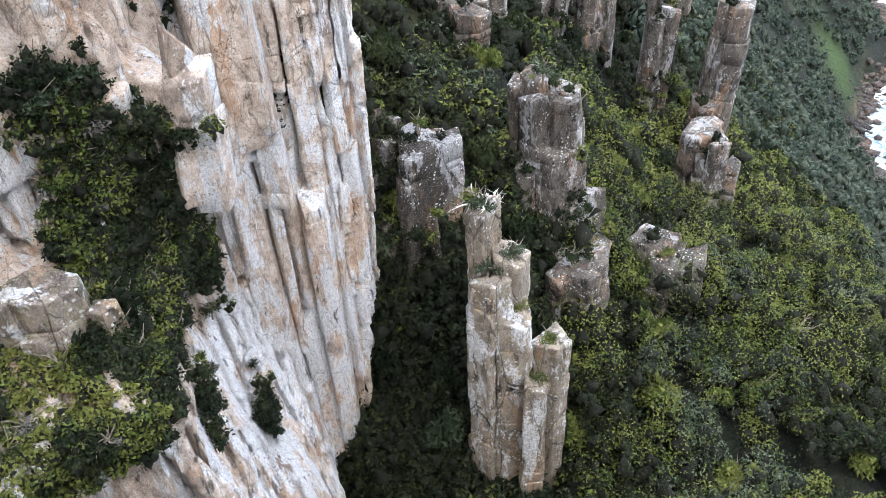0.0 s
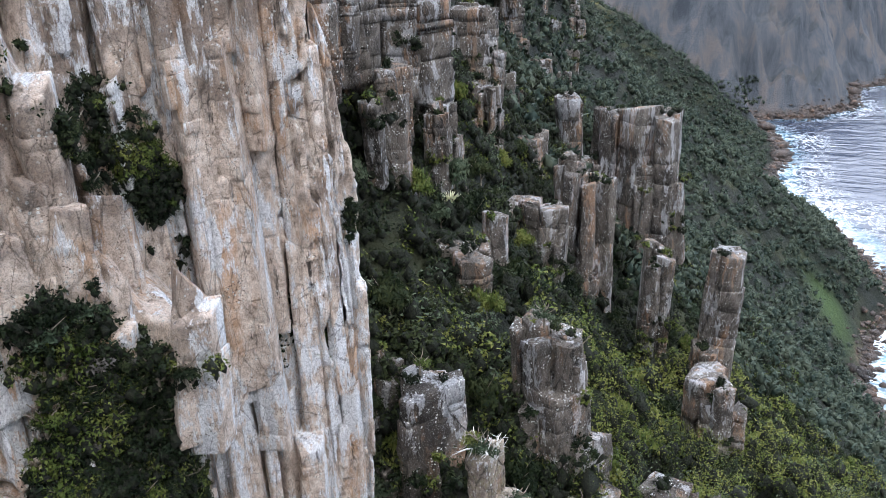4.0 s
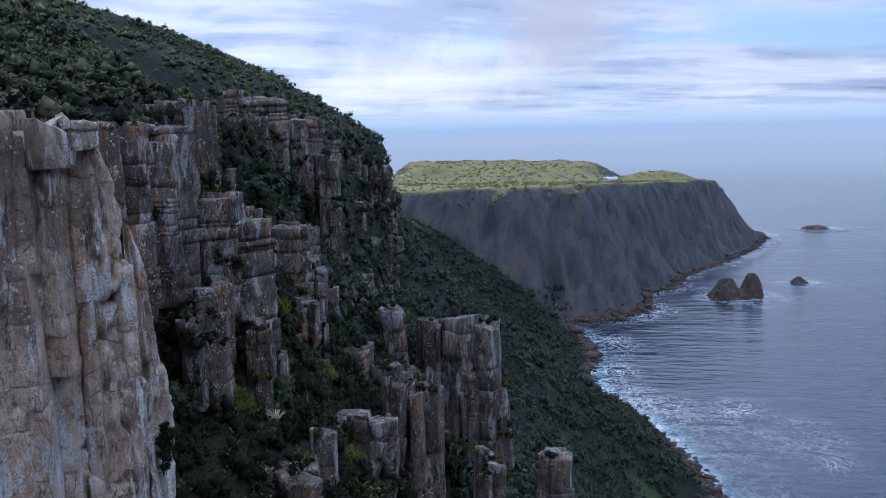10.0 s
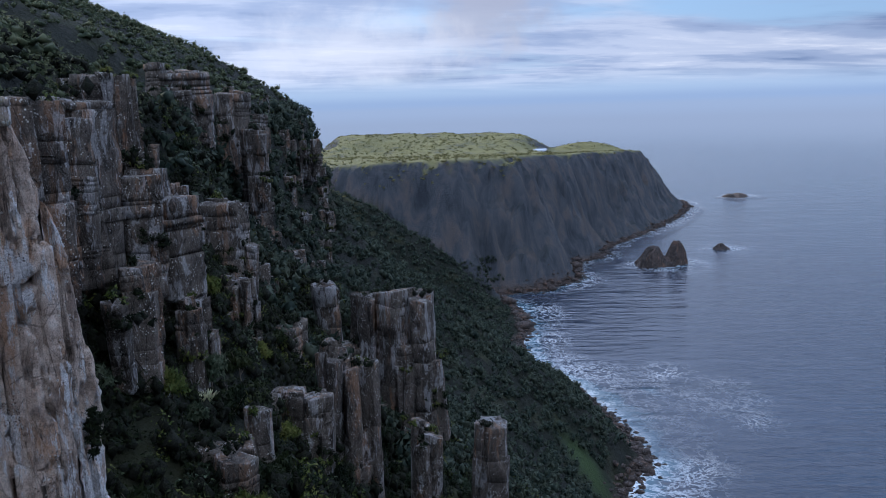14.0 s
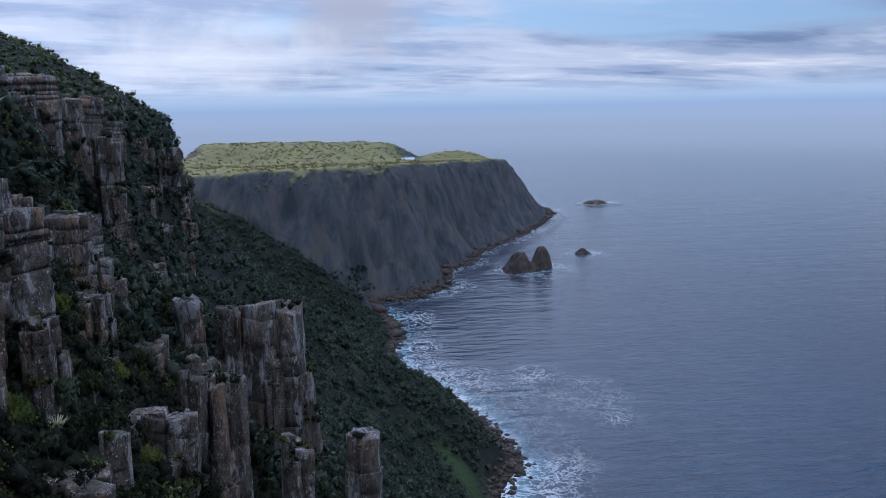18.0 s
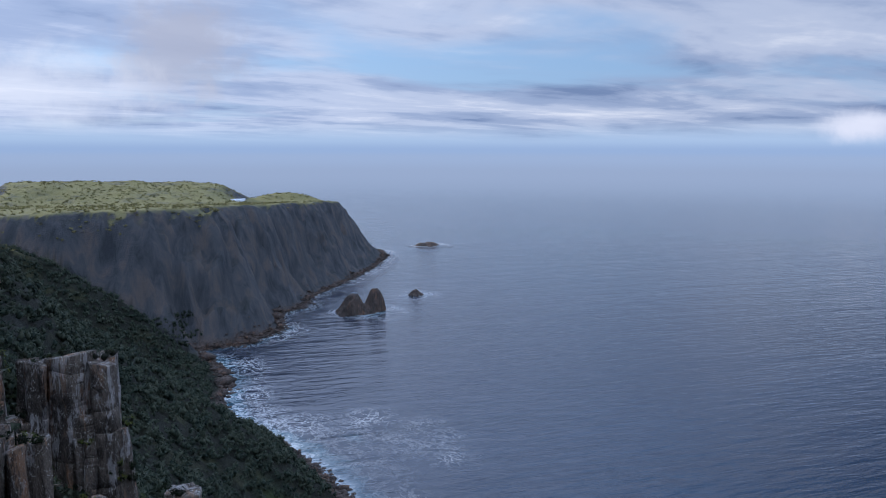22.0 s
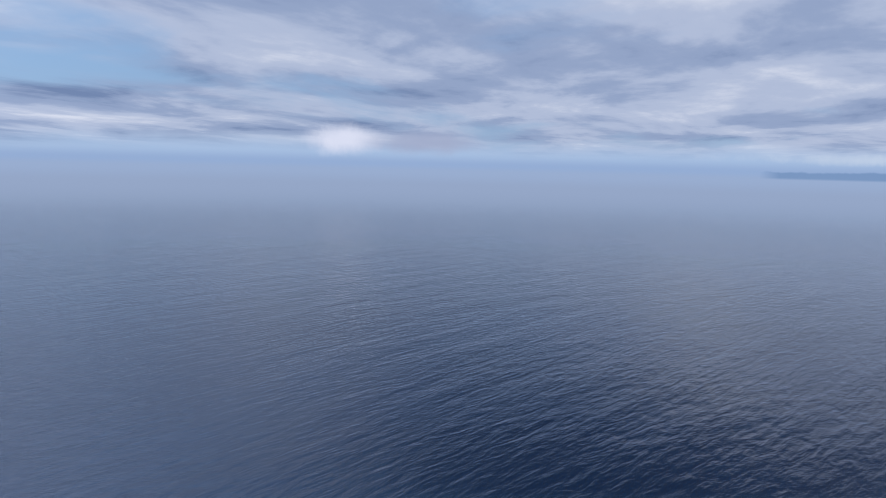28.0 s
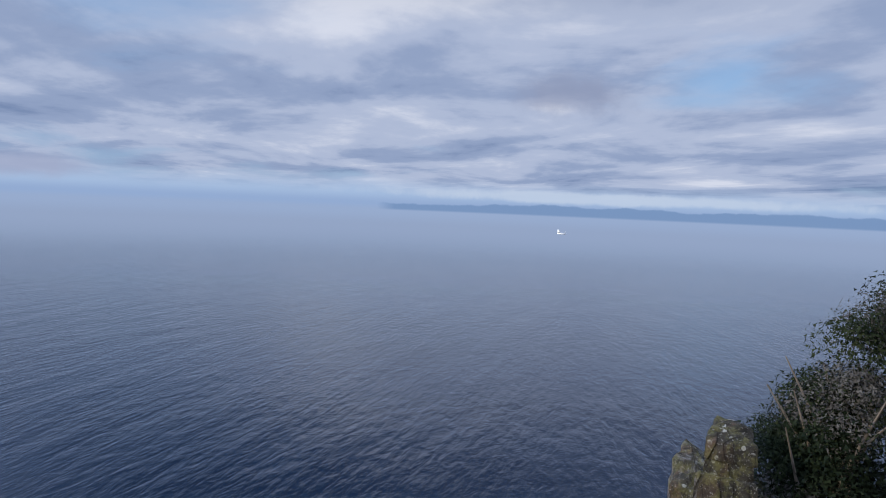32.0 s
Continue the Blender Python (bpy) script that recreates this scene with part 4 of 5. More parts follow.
def wall_out(s, z):
    """How far the face stands out: a buttress, a sloping hollow and a grassy shelf to one side, and a toe that runs out below them."""
    edge = np.interp(z, [88, 99.6, 108, 120, 128, 133, 136, 141, 146, 149], [14.0, 16.7, 15.0, 11.4, 11.0, 11.8, 9.2, 8.6, 6.8, 3.0])
    full = np.interp(z, [88, 100, 112, 122, 132, 138, 142, 145.5, 148.5], [17, 15, 11.5, 8.6, 6.2, 5.4, 5.0, 3.8, 0])
    full = full + np.interp(z, [88, 112, 122, 126.2, 129.6, 131], [0, 4, 6, 5.8, 1.0, 0]) * smooth(6.5, 2.5, s)
    wide = np.interp(z, [88, 112, 124, 131, 135, 150], [10.0, 10.0, 8.0, 3.2, 1.6, 1.2])
    d = full * smooth(0, 1, (edge - s) / wide)
    d = d + 3.0 * np.exp(-((s - 9.6) / 1.7) ** 2 - ((z - 134.6) / 2.0) ** 2)
    d = d - 2.2 * np.exp(-((s - 6.2 - (141 - z) * 0.75) / 1.3) ** 2) * smooth(131, 135, z) * smooth(147, 144, z)
    for sc, z0, z1, w, k in ((13.2, 127.5, 137.0, 0.75, 1.3), (16.9, 125.0, 133.0, 0.9, 1.2), (19.2, 126.4, 128.6, 0.6, 0.8), (14.9, 138.6, 140.6, 0.6, 1.0), (21.6, 132.6, 136.4, 0.4, 0.7)):
        d = d - k * np.exp(-((s - sc) / w) ** 2) * smooth(z0 - 0.6, z0 + 0.6, z) * smooth(z1 + 0.6, z1 - 0.6, z)
    return d


def wall_at(s, z, out=0.0):
    d = wall_out(np.asarray(s, float), np.asarray(z, float)) + out
    return WALL_O[0] + WALL_U[0] * s + WALL_N[0] * d, WALL_O[1] + WALL_U[1] * s + WALL_N[1] * d


def wall_detail(S, Z, seed):
    """Relief of jointed rock: pilasters, blocks and spalled plates, with open joints between."""
    q = np.stack([S.ravel(), Z.ravel(), np.full(S.size, 1.3)], 1)
    wu = (fbm(q * (0.35, 0.12, 1), 3, seed) * 0.35).reshape(S.shape)
    rag = (fbm(q * (1.8, 0.5, 1), 3, seed + 1) * 0.07).reshape(S.shape)
    u = S + wu + rag
    a1, b1, du, dv, e1 = worley(u / 2.3 + 11, Z / 17.0 + hash3(np.floor(u / 2.3).astype(np.int64), 0, 0, 3) * 5, seed)
    a2, b2, du2, dv2, e2 = worley(u / 1.0 + 5, Z / 7.5, seed + 7)
    a3, b3, du3, dv3, e3 = worley(u / 0.46 + 3, Z / 2.3 + rag, seed + 13)
    a4, b4, _, dv4, e4 = worley(u / 0.24, Z / 0.6, seed + 19)
    d = (a1 - 0.5) * 1.2 + (b1 - 0.5) * 1.6 * du - 0.3 * dv + (a2 - 0.5) * 0.6 + (b2 - 0.5) * 1.1 * du2 + (a2 - 0.5) * 0.25 * dv2
    d = d + (a3 - 0.5) * 0.30 + (b3 - 0.5) * 0.5 * du3 + (a3 - 0.4) * 0.16 * dv3 + (a4 - 0.5) * 0.10 + (b4 - 0.5) * 0.10 * dv4
    d = d - 1.2 * (1 - smooth(0, 0.045, e1)) - 0.55 * (a2 > 0.4) * (1 - smooth(0, 0.08, e2)) - 0.12 * (1 - smooth(0, 0.10, e3))
    return d + (fbm(q * (5, 3, 1), 2, seed + 4) * 0.04).reshape(S.shape)


def wall_piece(root, s0, s1, foot, top, seed, res=0.14, last=False):
    nu = max(8, int((s1 - s0) / res))
    nz = int((top - foot) / (res * 1.15))
    zz = np.linspace(foot, top, nz)
    S0, S1 = np.minimum(s0, wall_end(zz) - 0.3), np.minimum(s1 + 0.02, wall_end(zz))
    w = np.linspace(0, 1, nu)
    S = S0[:, None] + (S1 - S0)[:, None] * w[None]
    Z = np.repeat(zz[:, None], nu, 1)
    rim = np.floor(vnoise(np.stack([S[-1] / 1.3, 0 * w, 0 * w], 1), 5) * 5) / 5 * 1.5
    Z = Z - rim[None] * smooth(top - 6, top, Z)
    D = wall_detail(S, Z, 300) - 0.45
    # the shelf is soil, not stone
    D = D * (1 - 0.8 * smooth(125.5, 127, Z) * smooth(130.5, 129, Z) * smooth(6, 3, S))
    D = D - 0.5 * smooth(0.5, 0.0, wall_end(Z) - S)
    # the toe and the buttress break off in blocks
    c1, c2, _, _, _ = worley(S / 1.7 + 2, Z / 3.4, 340)
    X, Y = wall_at(S, Z, D + (wall_out(S + (c1 - 0.5) * 0.8, Z + (c2 - 0.5) * 1.0) - wall_out(S, Z)) * smooth(12, 8, S))
    if last:
        X[:, -1] -= WALL_N[0] * 7
        Y[:, -1] -= WALL_N[1] * 7
    back = np.stack([X[-1] - WALL_N[0] * 3, Y[-1] - WALL_N[1] * 3, Z[-1] - 0.2], 1)
    i = np.vstack([np.arange(nu * nz).reshape(nz, nu), nu * nz + np.arange(nu)[None]])
    F = np.stack([i[:-1, :-1], i[:-1, 1:], i[1:, 1:], i[1:, :-1]], -1).reshape(-1, 4)
    V = np.vstack([np.stack([X.ravel(), Y.ravel(), Z.ravel()], 1), back]) - np.array(root.location)
    part("rock_face", mesh_np("rock_face", V, F, ROCK_PALE, False), root)


cliff = tagged(new("cliff_wall"), "tall pale dolerite wall with white and rusty streaks", "cliff")
cliff.location = (-15, 32, 100)
_g = np.random.default_rng(5)
WALL_CUTS = [-16.0, -11.5, -7.6, -3.8, -0.6, 2.6, 5.8, 8.4, 11.4, 14.2, 16.6, 18.4, 20.3, 23.2]
for k, (a, b) in enumerate(zip(WALL_CUTS[:-1], WALL_CUTS[1:])):
    wall_piece(cliff, a, b, 84, 151.3, 300 + k, res=0.14 if a > -4 else 0.24, last=b > 18.5)

# pilasters: angular columns standing half out of the wall, broken off at different heights
def pilasters():
    g = np.random.default_rng(61)
    sp = -9.0
    while sp < 21.6:
        r = g.uniform(0.6, 1.25)
        z = 88.0
        while z < 149:
            z1 = min(z + g.uniform(7, 26), 150.8 - g.uniform(0, 1.2))
            mid = 0.5 * (z + z1)
            here = sp + g.normal(0, 0.25)
            on_shelf = here < 8.5 and z1 > 121 and z < (129.6 if here < 2.6 else 134)
            if here + r * 0.8 < float(wall_end(z1)) and here + r * 0.5 < float(wall_end(z)) and not on_shelf and g.uniform() < 0.86:
                rr = r * g.uniform(0.75, 1.2)
                d0, d1 = float(wall_out(np.array(here), np.array(z))), float(wall_out(np.array(here), np.array(z1 - 1.0)))
                out = min(d0, d1) - rr * g.uniform(-0.05, 0.45)
                if abs(d0 - d1) < 3.0:
                    me = column_mesh("pilaster", ROCK_PALE, rr, z1 - z, int(g.integers(10000)), sides=int(g.integers(4, 6)), per=4, step=0.45, seg=g.uniform(2.0, 5.0), jag=0.55, wide=g.uniform(0.9, 1.5), slant=0.5)
                    x, y = WALL_O + WALL_U * here + WALL_N * out
                    part("pilaster", me, cliff, m=Matrix.LocRotScale((x + 15, y - 32, z - 100), Euler((g.normal(0, 0.012), g.normal(0, 0.012), g.uniform(0, 6.28))), None))
            z = z1 - g.uniform(0.0, 2.0)
        sp += r * g.uniform(0.9, 1.5)


def toe_blocks():
    """Broken angular blocks stacked on the buttress beside the hollow."""
    g = np.random.default_rng(66)
    for k in range(38):
        a, z = g.uniform(-2.0, 10.6), g.uniform(130.5, 142.0)
        r, h = g.uniform(0.55, 1.15), g.uniform(2.0, 5.0)
        x, y = WALL_O + WALL_U * a + WALL_N * (float(wall_out(np.array(a), np.array(z + h * 0.6))) - r * 0.25)
        me = column_mesh("block", ROCK_PALE, r, h + 2.5, 900 + k, sides=4 + k % 2, per=4, step=0.4, seg=2.5, jag=0.6, wide=1.3, slant=0.6)
        part("block", me, cliff, m=Matrix.LocRotScale((x + 15, y - 32, z - 102.5), Euler((g.normal(0, 0.06), g.normal(0, 0.06), g.uniform(0, 6.28))), None))


pilasters()
toe_blocks()

# cap blocks lying along the top of the wall
caps = tagged(new("boulder_row"), "row of blocky lichen-spotted boulders along the cliff edge", "rock")
caps.location = (-18, 33, 149)
for k in range(16):
    t = (k + 0.5) / 16
    x, y = wall_at(-14 + 33 * t, 151.0, -0.4 + _g.normal(0, 0.3))
    hh = _g.uniform(0.8, 1.7)
    me = column_mesh("block", ROCK_TAN, _g.uniform(0.85, 1.45), hh, 440 + k, sides=5, per=5, step=0.25, seg=0.9, jag=1.2, wide=1.35)
    part("block", me, caps, m=Matrix.LocRotScale((x + 18, y - 33, _g.uniform(-0.1, 0.6)), Euler((_g.normal(0, 0.06), _g.normal(0, 0.06), _g.uniform(0.4, 1.0))), None))

# boulders on the grassy shelf
for k, (s_, z_, r, h) in enumerate([(-0.4, 129.2, 0.9, 2.2), (1.3, 129.0, 1.1, 2.4), (-2.0, 129.4, 0.8, 1.9), (2.9, 128.4, 0.6, 1.5), (0.4, 128.6, 0.55, 1.2), (-3.4, 129.2, 0.9, 1.8)]):
    bl = new("boulder", column_mesh("boulder", ROCK_TAN, r, h, 470 + k, sides=6, per=8, step=0.12, seg=1.5, jag=0.9, wide=1.3))
    bl.location = (*[float(v) for v in wall_at(s_, z_, 0.3)], z_ - 0.6)
    tagged(bl, "weathered lichen-spotted boulder on a grassy ledge", "boulder", group="boulders on the ledge")

# free-standing column in the gully
spire = tagged(new("rock_spire"), "free-standing blocky dolerite spire with shrubs on its top", "rock")
spire.location = (4.0, 35.5, 98)
for k, (x, y, r, top) in enumerate([(2.4, 37.4, 1.25, 121.3), (4.1, 36.6, 1.35, 118.2), (2.6, 35.6, 1.5, 117.2), (4.2, 35.2, 1.4, 114.6), (6.5, 35.2, 1.35, 112.2), (5.4, 34.2, 1.3, 109.5)]):
    me = column_mesh("column", ROCK_TAN, r, top - 88, 500 + k, sides=4 + k % 2, per=9, step=0.2, seg=2.2, jag=0.8, slant=0.25)
    part("column", me, spire, m=Matrix.Translation((x - 4.0, y - 35.5, -10)))


# ---- plants ----
def leaf_cloud(name, mat, n, lobes, leaf, seed, flat=0.75, radius=1.0):
    """A crown of leaf sprays round several lobes, ragged and open."""
    g = np.random.default_rng(seed)
    c = g.normal(0, 1, (lobes, 3))
    c /= np.linalg.norm(c, axis=1)[:, None]
    c *= g.uniform(0.25, 0.72, (lobes, 1)) * radius
    c[:, 2] = np.abs(c[:, 2]) * flat
    rr = g.uniform(0.28, 0.5, lobes) * radius
    k = g.integers(0, lobes, n)
    d = g.normal(0, 1, (n, 3))
    d /= np.linalg.norm(d, axis=1)[:, None]
    d[:, 2] = np.where(d[:, 2] < -0.3, -d[:, 2], d[:, 2])
    pos = c[k] + d * rr[k][:, None] * g.uniform(0.55, 1.1, (n, 1)) * (1, 1, flat)
    ax = np.cross(d, g.normal(0, 1, (n, 3))) + d * 0.25 + g.normal(0, 0.25, (n, 3))
    ax /= np.linalg.norm(ax, axis=1)[:, None]
    sd = np.cross(ax, d + g.normal(0, 0.35, (n, 3)))
    sd /= np.linalg.norm(sd, axis=1)[:, None] + 1e-9
    ln = leaf * g.uniform(0.6, 1.5, (n, 1))
    wd = ln * g.uniform(0.35, 0.6, (n, 1))
    V = np.stack([pos - sd * wd * 0.5, pos + ax * ln * 0.45 - sd * wd * 0.1, pos + ax * ln, pos + sd * wd * 0.6], 1).reshape(-1, 3)
    F = np.arange(4 * n).reshape(n, 4)
    return V, F, mat, name


def tube(points, radii, sides=5):
    """A tapered limb along points."""
    P = [Vector(p) for p in points]
    V, F = [], []
    for i, p in enumerate(P):
        d = (P[min(i + 1, len(P) - 1)] - P[max(i - 1, 0)]).normalized()
        a = d.orthogonal().normalized()
        b = d.cross(a)
        for s in range(sides):
            t = s / sides * 2 * math.pi
            V.append(p + (a * math.cos(t) + b * math.sin(t)) * radii[i])
    for i in range(len(P) - 1):
        for s in range(sides):
            F.append((i * sides + s, i * sides + (s + 1) % sides, (i + 1) * sides + (s + 1) % sides, (i + 1) * sides + s))
    return np.array(V), np.array(F)


def join(pieces):
    V, F, o = [], [], 0
    for v, f in pieces:
        V.append(v)
        F.append(f + o)
        o += len(v)
    return np.vstack(V), np.vstack(F)


def limbs(seed, h, spread, n=5, thick=0.09):
    g = np.random.default_rng(seed)
    out = [tube([(0, 0, -0.6), (g.normal(0, .1), g.normal(0, .1), h * 0.35), (g.normal(0, .2), g.normal(0, .2), h * 0.75)], [thick, thick * 0.75, thick * 0.4])]
    for k in range(n):
        a = k / n * 6.28 + g.uniform(-0.5, 0.5)
        z = h * g.uniform(0.2, 0.5)
        r = spread * g.uniform(0.5, 0.95)
        out.append(tube([(0, 0, z), (math.cos(a) * r * 0.5, math.sin(a) * r * 0.5, z + h * 0.2), (math.cos(a + 0.3) * r, math.sin(a + 0.3) * r, z + h * g.uniform(0.3, 0.5))],
                        [thick * 0.55, thick * 0.38, thick * 0.12], 4))
    return join(out)


def plant(kind, mat, seed, h, spread, leaves, leaf, lobes, label, category):
    """A shrub or tree built once: trunk with limbs, and crown."""
    root = tagged(new(kind), label, category, group=kind + "s on the slope")
    v, f = limbs(seed, h, spread)
    part("trunk", mesh_np("trunk", v, f, BARK, True), root)
    v, f, _, _ = leaf_cloud("crown", mat, leaves, lobes, leaf, seed + 1)
    v = v * (spread, spread, h * 0.62) + (0, 0, h * (0.42 if kind == "tree" else 0.12))
    part("crown", mesh_np("crown", v, f, mat), root)
    return root


KINDS = {
    "tree": [plant("tree", m, 900 + k, 4.6, 2.0, 1000, 0.23, 12, lab, "tree") for k, (m, lab) in enumerate([
        (LEAF_OLIVE, "yellow-green coastal tree with a dense rounded crown"), (LEAF_OLIVE, "yellow-green coastal tree with a dense rounded crown"),
        (LEAF_OLIVE, "yellow-green coastal tree with a dense rounded crown"), (LEAF_GREY, "grey-green coastal tree with an open crown"), (LEAF_DARK, "dark green coastal tree with a dense crown")])],
    "shrub": [plant("shrub", m, 930 + k, 1.5, 0.95, 650, 0.16, 10, lab, "shrub") for k, (m, lab) in enumerate([
        (LEAF_DARK, "dark green heath shrub rooted in the rock"), (LEAF_DARK, "dark green heath shrub rooted in the rock"),
        (LEAF_GREY, "grey-green heath shrub rooted in the rock"), (LEAF_OLIVE, "olive green heath shrub rooted in the rock"), (LEAF_DRY, "bare grey-brown shrub of dry twigs")])],
}


def ground_z(x, y):
    return float(height(np.array([float(x)]), np.array([float(y)]))[0])


used = set()


def put(kind, variant, x, y, z, size, turn):
    src = KINDS[kind][variant]
    m = Matrix.LocRotScale((x, y, z), Euler((0, 0, turn)), (size, size, size))
    if src.name not in used:
        used.add(src.name)
        src.matrix_basis = m
        return src
    ob = copy_thing(src, Matrix.LocRotScale((x, y, z), Euler((0, 0, turn)), None))
    ob.scale = (size, size, size)
    return ob


def scatter_near():
    g = np.random.default_rng(11)
    n = 0
    X, Y = g.uniform(-8, 75, 3000), g.uniform(8, 125, 3000)
    Z = height(X, Y)
    s, side = line_dist(X, Y, RIM)
    s = s * side
    keep = (s > 5) & (np.hypot(X, Y) > 18) & (X < 0.95 * Y + 14)
    pts = []
    for x, y, z, sv in zip(X[keep], Y[keep], Z[keep], s[keep]):
        if any((x - a) ** 2 + (y - b) ** 2 < 2.3 ** 2 for a, b in pts[-260:]):
            continue
        pts.append((x, y))
        # leaf kinds also carry the light: olive on the bright slope, dark elsewhere
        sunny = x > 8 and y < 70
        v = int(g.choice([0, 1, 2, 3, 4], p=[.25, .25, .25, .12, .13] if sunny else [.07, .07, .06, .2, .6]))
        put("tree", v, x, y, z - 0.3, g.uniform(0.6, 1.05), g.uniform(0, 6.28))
        n += 1
        if n >= 210:
            break


scatter_near()


# shrubs on the wall: along it, height, spread, spread upward, number
WALL_SHRUBS = [
    (9.6, 140.8, 1.5, 1.8, 10), (7.4, 143.0, 1.6, 0.9, 6), (11.0, 138.6, 1.0, 1.6, 6), (4.0, 145.4, 1.8, 0.7, 5), (4.6, 135.6, 1.8, 1.6, 8), (6.6, 134.0, 1.6, 1.4, 6), (4.4, 131.5, 1.4, 1.8, 9), (5.2, 128.2, 1.4, 1.6, 9), (6.8, 126.6, 1.2, 1.5, 7), (5.5, 132.6, 1.9, 1.9, 9), (7.6, 130.2, 1.7, 2.2, 9), (4.0, 129.8, 1.6, 1.4, 7), (8.8, 126.6, 1.3, 2.2, 7),
    (9.6, 122.4, 0.9, 2.4, 8), (7.0, 124.6, 1.2, 1.5, 4), (13.2, 132.2, 0.4, 3.2, 8), (16.9, 129.2, 0.6, 2.4, 7), (19.2, 127.6, 0.3, 0.6, 2), (14.9, 139.6, 0.4, 0.5, 2), (21.6, 134.4, 0.2, 1.2, 2),
    (11.8, 133.8, 0.5, 0.8, 2), (5.6, 119.0, 1.0, 1.2, 3), (9.6, 112.6, 0.7, 1.5, 3),
]


def scatter_shrubs():
    g = np.random.default_rng(31)
    # in the hollows and cracks of the wall
    for sc, zc, ws, wz, n in WALL_SHRUBS:
        for q in range(n):
            a, z = sc + g.normal(0, 0.6) * ws, zc + g.normal(0, 0.6) * wz
            x, y = (float(v) for v in wall_at(a, z, 0.4 if a < 11 else -0.1))
            put("shrub", int(g.choice([0, 1, 2, 3, 4], p=[.36, .34, .08, .14, .08])), x, y, z - 0.5, g.uniform(0.6, 1.2) * min(1.0, 0.5 + ws * 0.4), g.uniform(0, 6.28))
    # on the grassy shelf
    for k in range(40):
        a, z = g.uniform(-8, 4.5), g.uniform(125.6, 128.6)
        x, y = (float(v) for v in wall_at(a, z))
        put("shrub", int(g.choice([0, 1, 2, 3, 4], p=[.25, .25, .08, .30, .12])), x, y, z - 0.2, g.uniform(0.5, 1.0), g.uniform(0, 6.28))
    # along the top of the wall
    for k in range(45):
        t = g.uniform(0, 1)
        x, y = (float(v) for v in wall_at(-15 + 33 * t, 151.0, -g.uniform(1.2, 4.0)))
        put("shrub", int(g.choice([0, 1, 2, 3, 4], p=[.25, .25, .1, .1, .3])), x, y, max(ground_z(x, y) - 0.2, 149.6), g.uniform(0.7, 1.2), g.uniform(0, 6.28))
    # on the spire and the tops of the nearer stands
    for x, y, z in ((2.4, 37.2, 120.9), (2.0, 37.8, 120.9), (2.6, 35.9, 116.8), (4.2, 36.5, 117.8), (4.6, 35.4, 114.0), (6.4, 35.0, 111.6), (5.4, 34.0, 108.8), (-1.2, 46.6, 121.0), (9.8, 45.4, 109.2), (18.5, 49.4, 105.6), (8.0, 51.8, 121.4)):
        put("shrub", int(g.choice([0, 2, 3])), x, y, z + 0.35, g.uniform(0.8, 1.15), g.uniform(0, 6.28))


scatter_shrubs()


def canopy(name, label, mat, X, Y, Z, R, H, lobes, per, leaf, seed, cat="forest", inner=True, core=1.0):
    """Many crowns as one joined piece: each of several ragged lobes of leaf sprays."""
    g = np.random.default_rng(seed)
    n = len(X)
    a = g.uniform(0, 2 * np.pi, (n, lobes))
    q = g.uniform(0.15, 0.75, (n, lobes))
    lc = np.stack([np.cos(a) * q, np.sin(a) * q, g.uniform(0.15, 0.75, (n, lobes))], -1)
    lr = g.uniform(0.30, 0.52, (n, lobes))
    d = g.normal(0, 1, (n, lobes, per, 3))
    d /= np.linalg.norm(d, axis=-1)[..., None]
    d[..., 2] = np.where(d[..., 2] < -0.2, -d[..., 2], d[..., 2])
    C = np.stack([X, Y, Z], 1)[:, None, None]
    S = np.stack([R, R, H], 1)[:, None, None]
    pos = C + (lc[:, :, None] + d * lr[:, :, None, None] * g.uniform(0.7, 1.1, (n, lobes, per, 1))) * S
    ax = np.cross(d, g.normal(0, 1, d.shape)) + d * 0.25 + g.normal(0, 0.25, d.shape)
    ax /= np.linalg.norm(ax, axis=-1)[..., None]
    sd = np.cross(ax, d + g.normal(0, 0.35, d.shape))
    sd /= np.linalg.norm(sd, axis=-1)[..., None] + 1e-9
    ln = leaf * g.uniform(0.6, 1.4, d.shape[:-1] + (1,))
    wd = ln * 0.56
    V = np.stack([pos - sd * wd * 0.5, pos + ax * ln * 0.45 - sd * wd * 0.35, pos + ax * ln, pos + sd * wd * 0.6], -2).reshape(-1, 3)
    F = np.arange(len(V)).reshape(-1, 4)
    T = np.vstack([F[:, [0, 1, 2]], F[:, [0, 2, 3]]])
    # twiggy core of each lobe, near black to imitate the shade inside
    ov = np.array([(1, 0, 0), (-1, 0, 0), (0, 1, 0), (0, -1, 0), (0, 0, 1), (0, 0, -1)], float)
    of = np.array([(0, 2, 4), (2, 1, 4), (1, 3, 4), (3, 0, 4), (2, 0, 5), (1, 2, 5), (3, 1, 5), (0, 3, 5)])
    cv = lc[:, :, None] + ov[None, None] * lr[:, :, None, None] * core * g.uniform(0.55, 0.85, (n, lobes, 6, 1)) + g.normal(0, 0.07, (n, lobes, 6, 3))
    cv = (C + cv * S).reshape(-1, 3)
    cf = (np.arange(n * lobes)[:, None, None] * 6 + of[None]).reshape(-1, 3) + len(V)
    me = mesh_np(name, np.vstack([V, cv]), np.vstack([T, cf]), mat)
    me.materials.append(SHADED_CORES)
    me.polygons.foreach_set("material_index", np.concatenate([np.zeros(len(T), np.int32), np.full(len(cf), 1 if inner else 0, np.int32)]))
    return tagged(new(name, me), label, cat, kind="stuff")


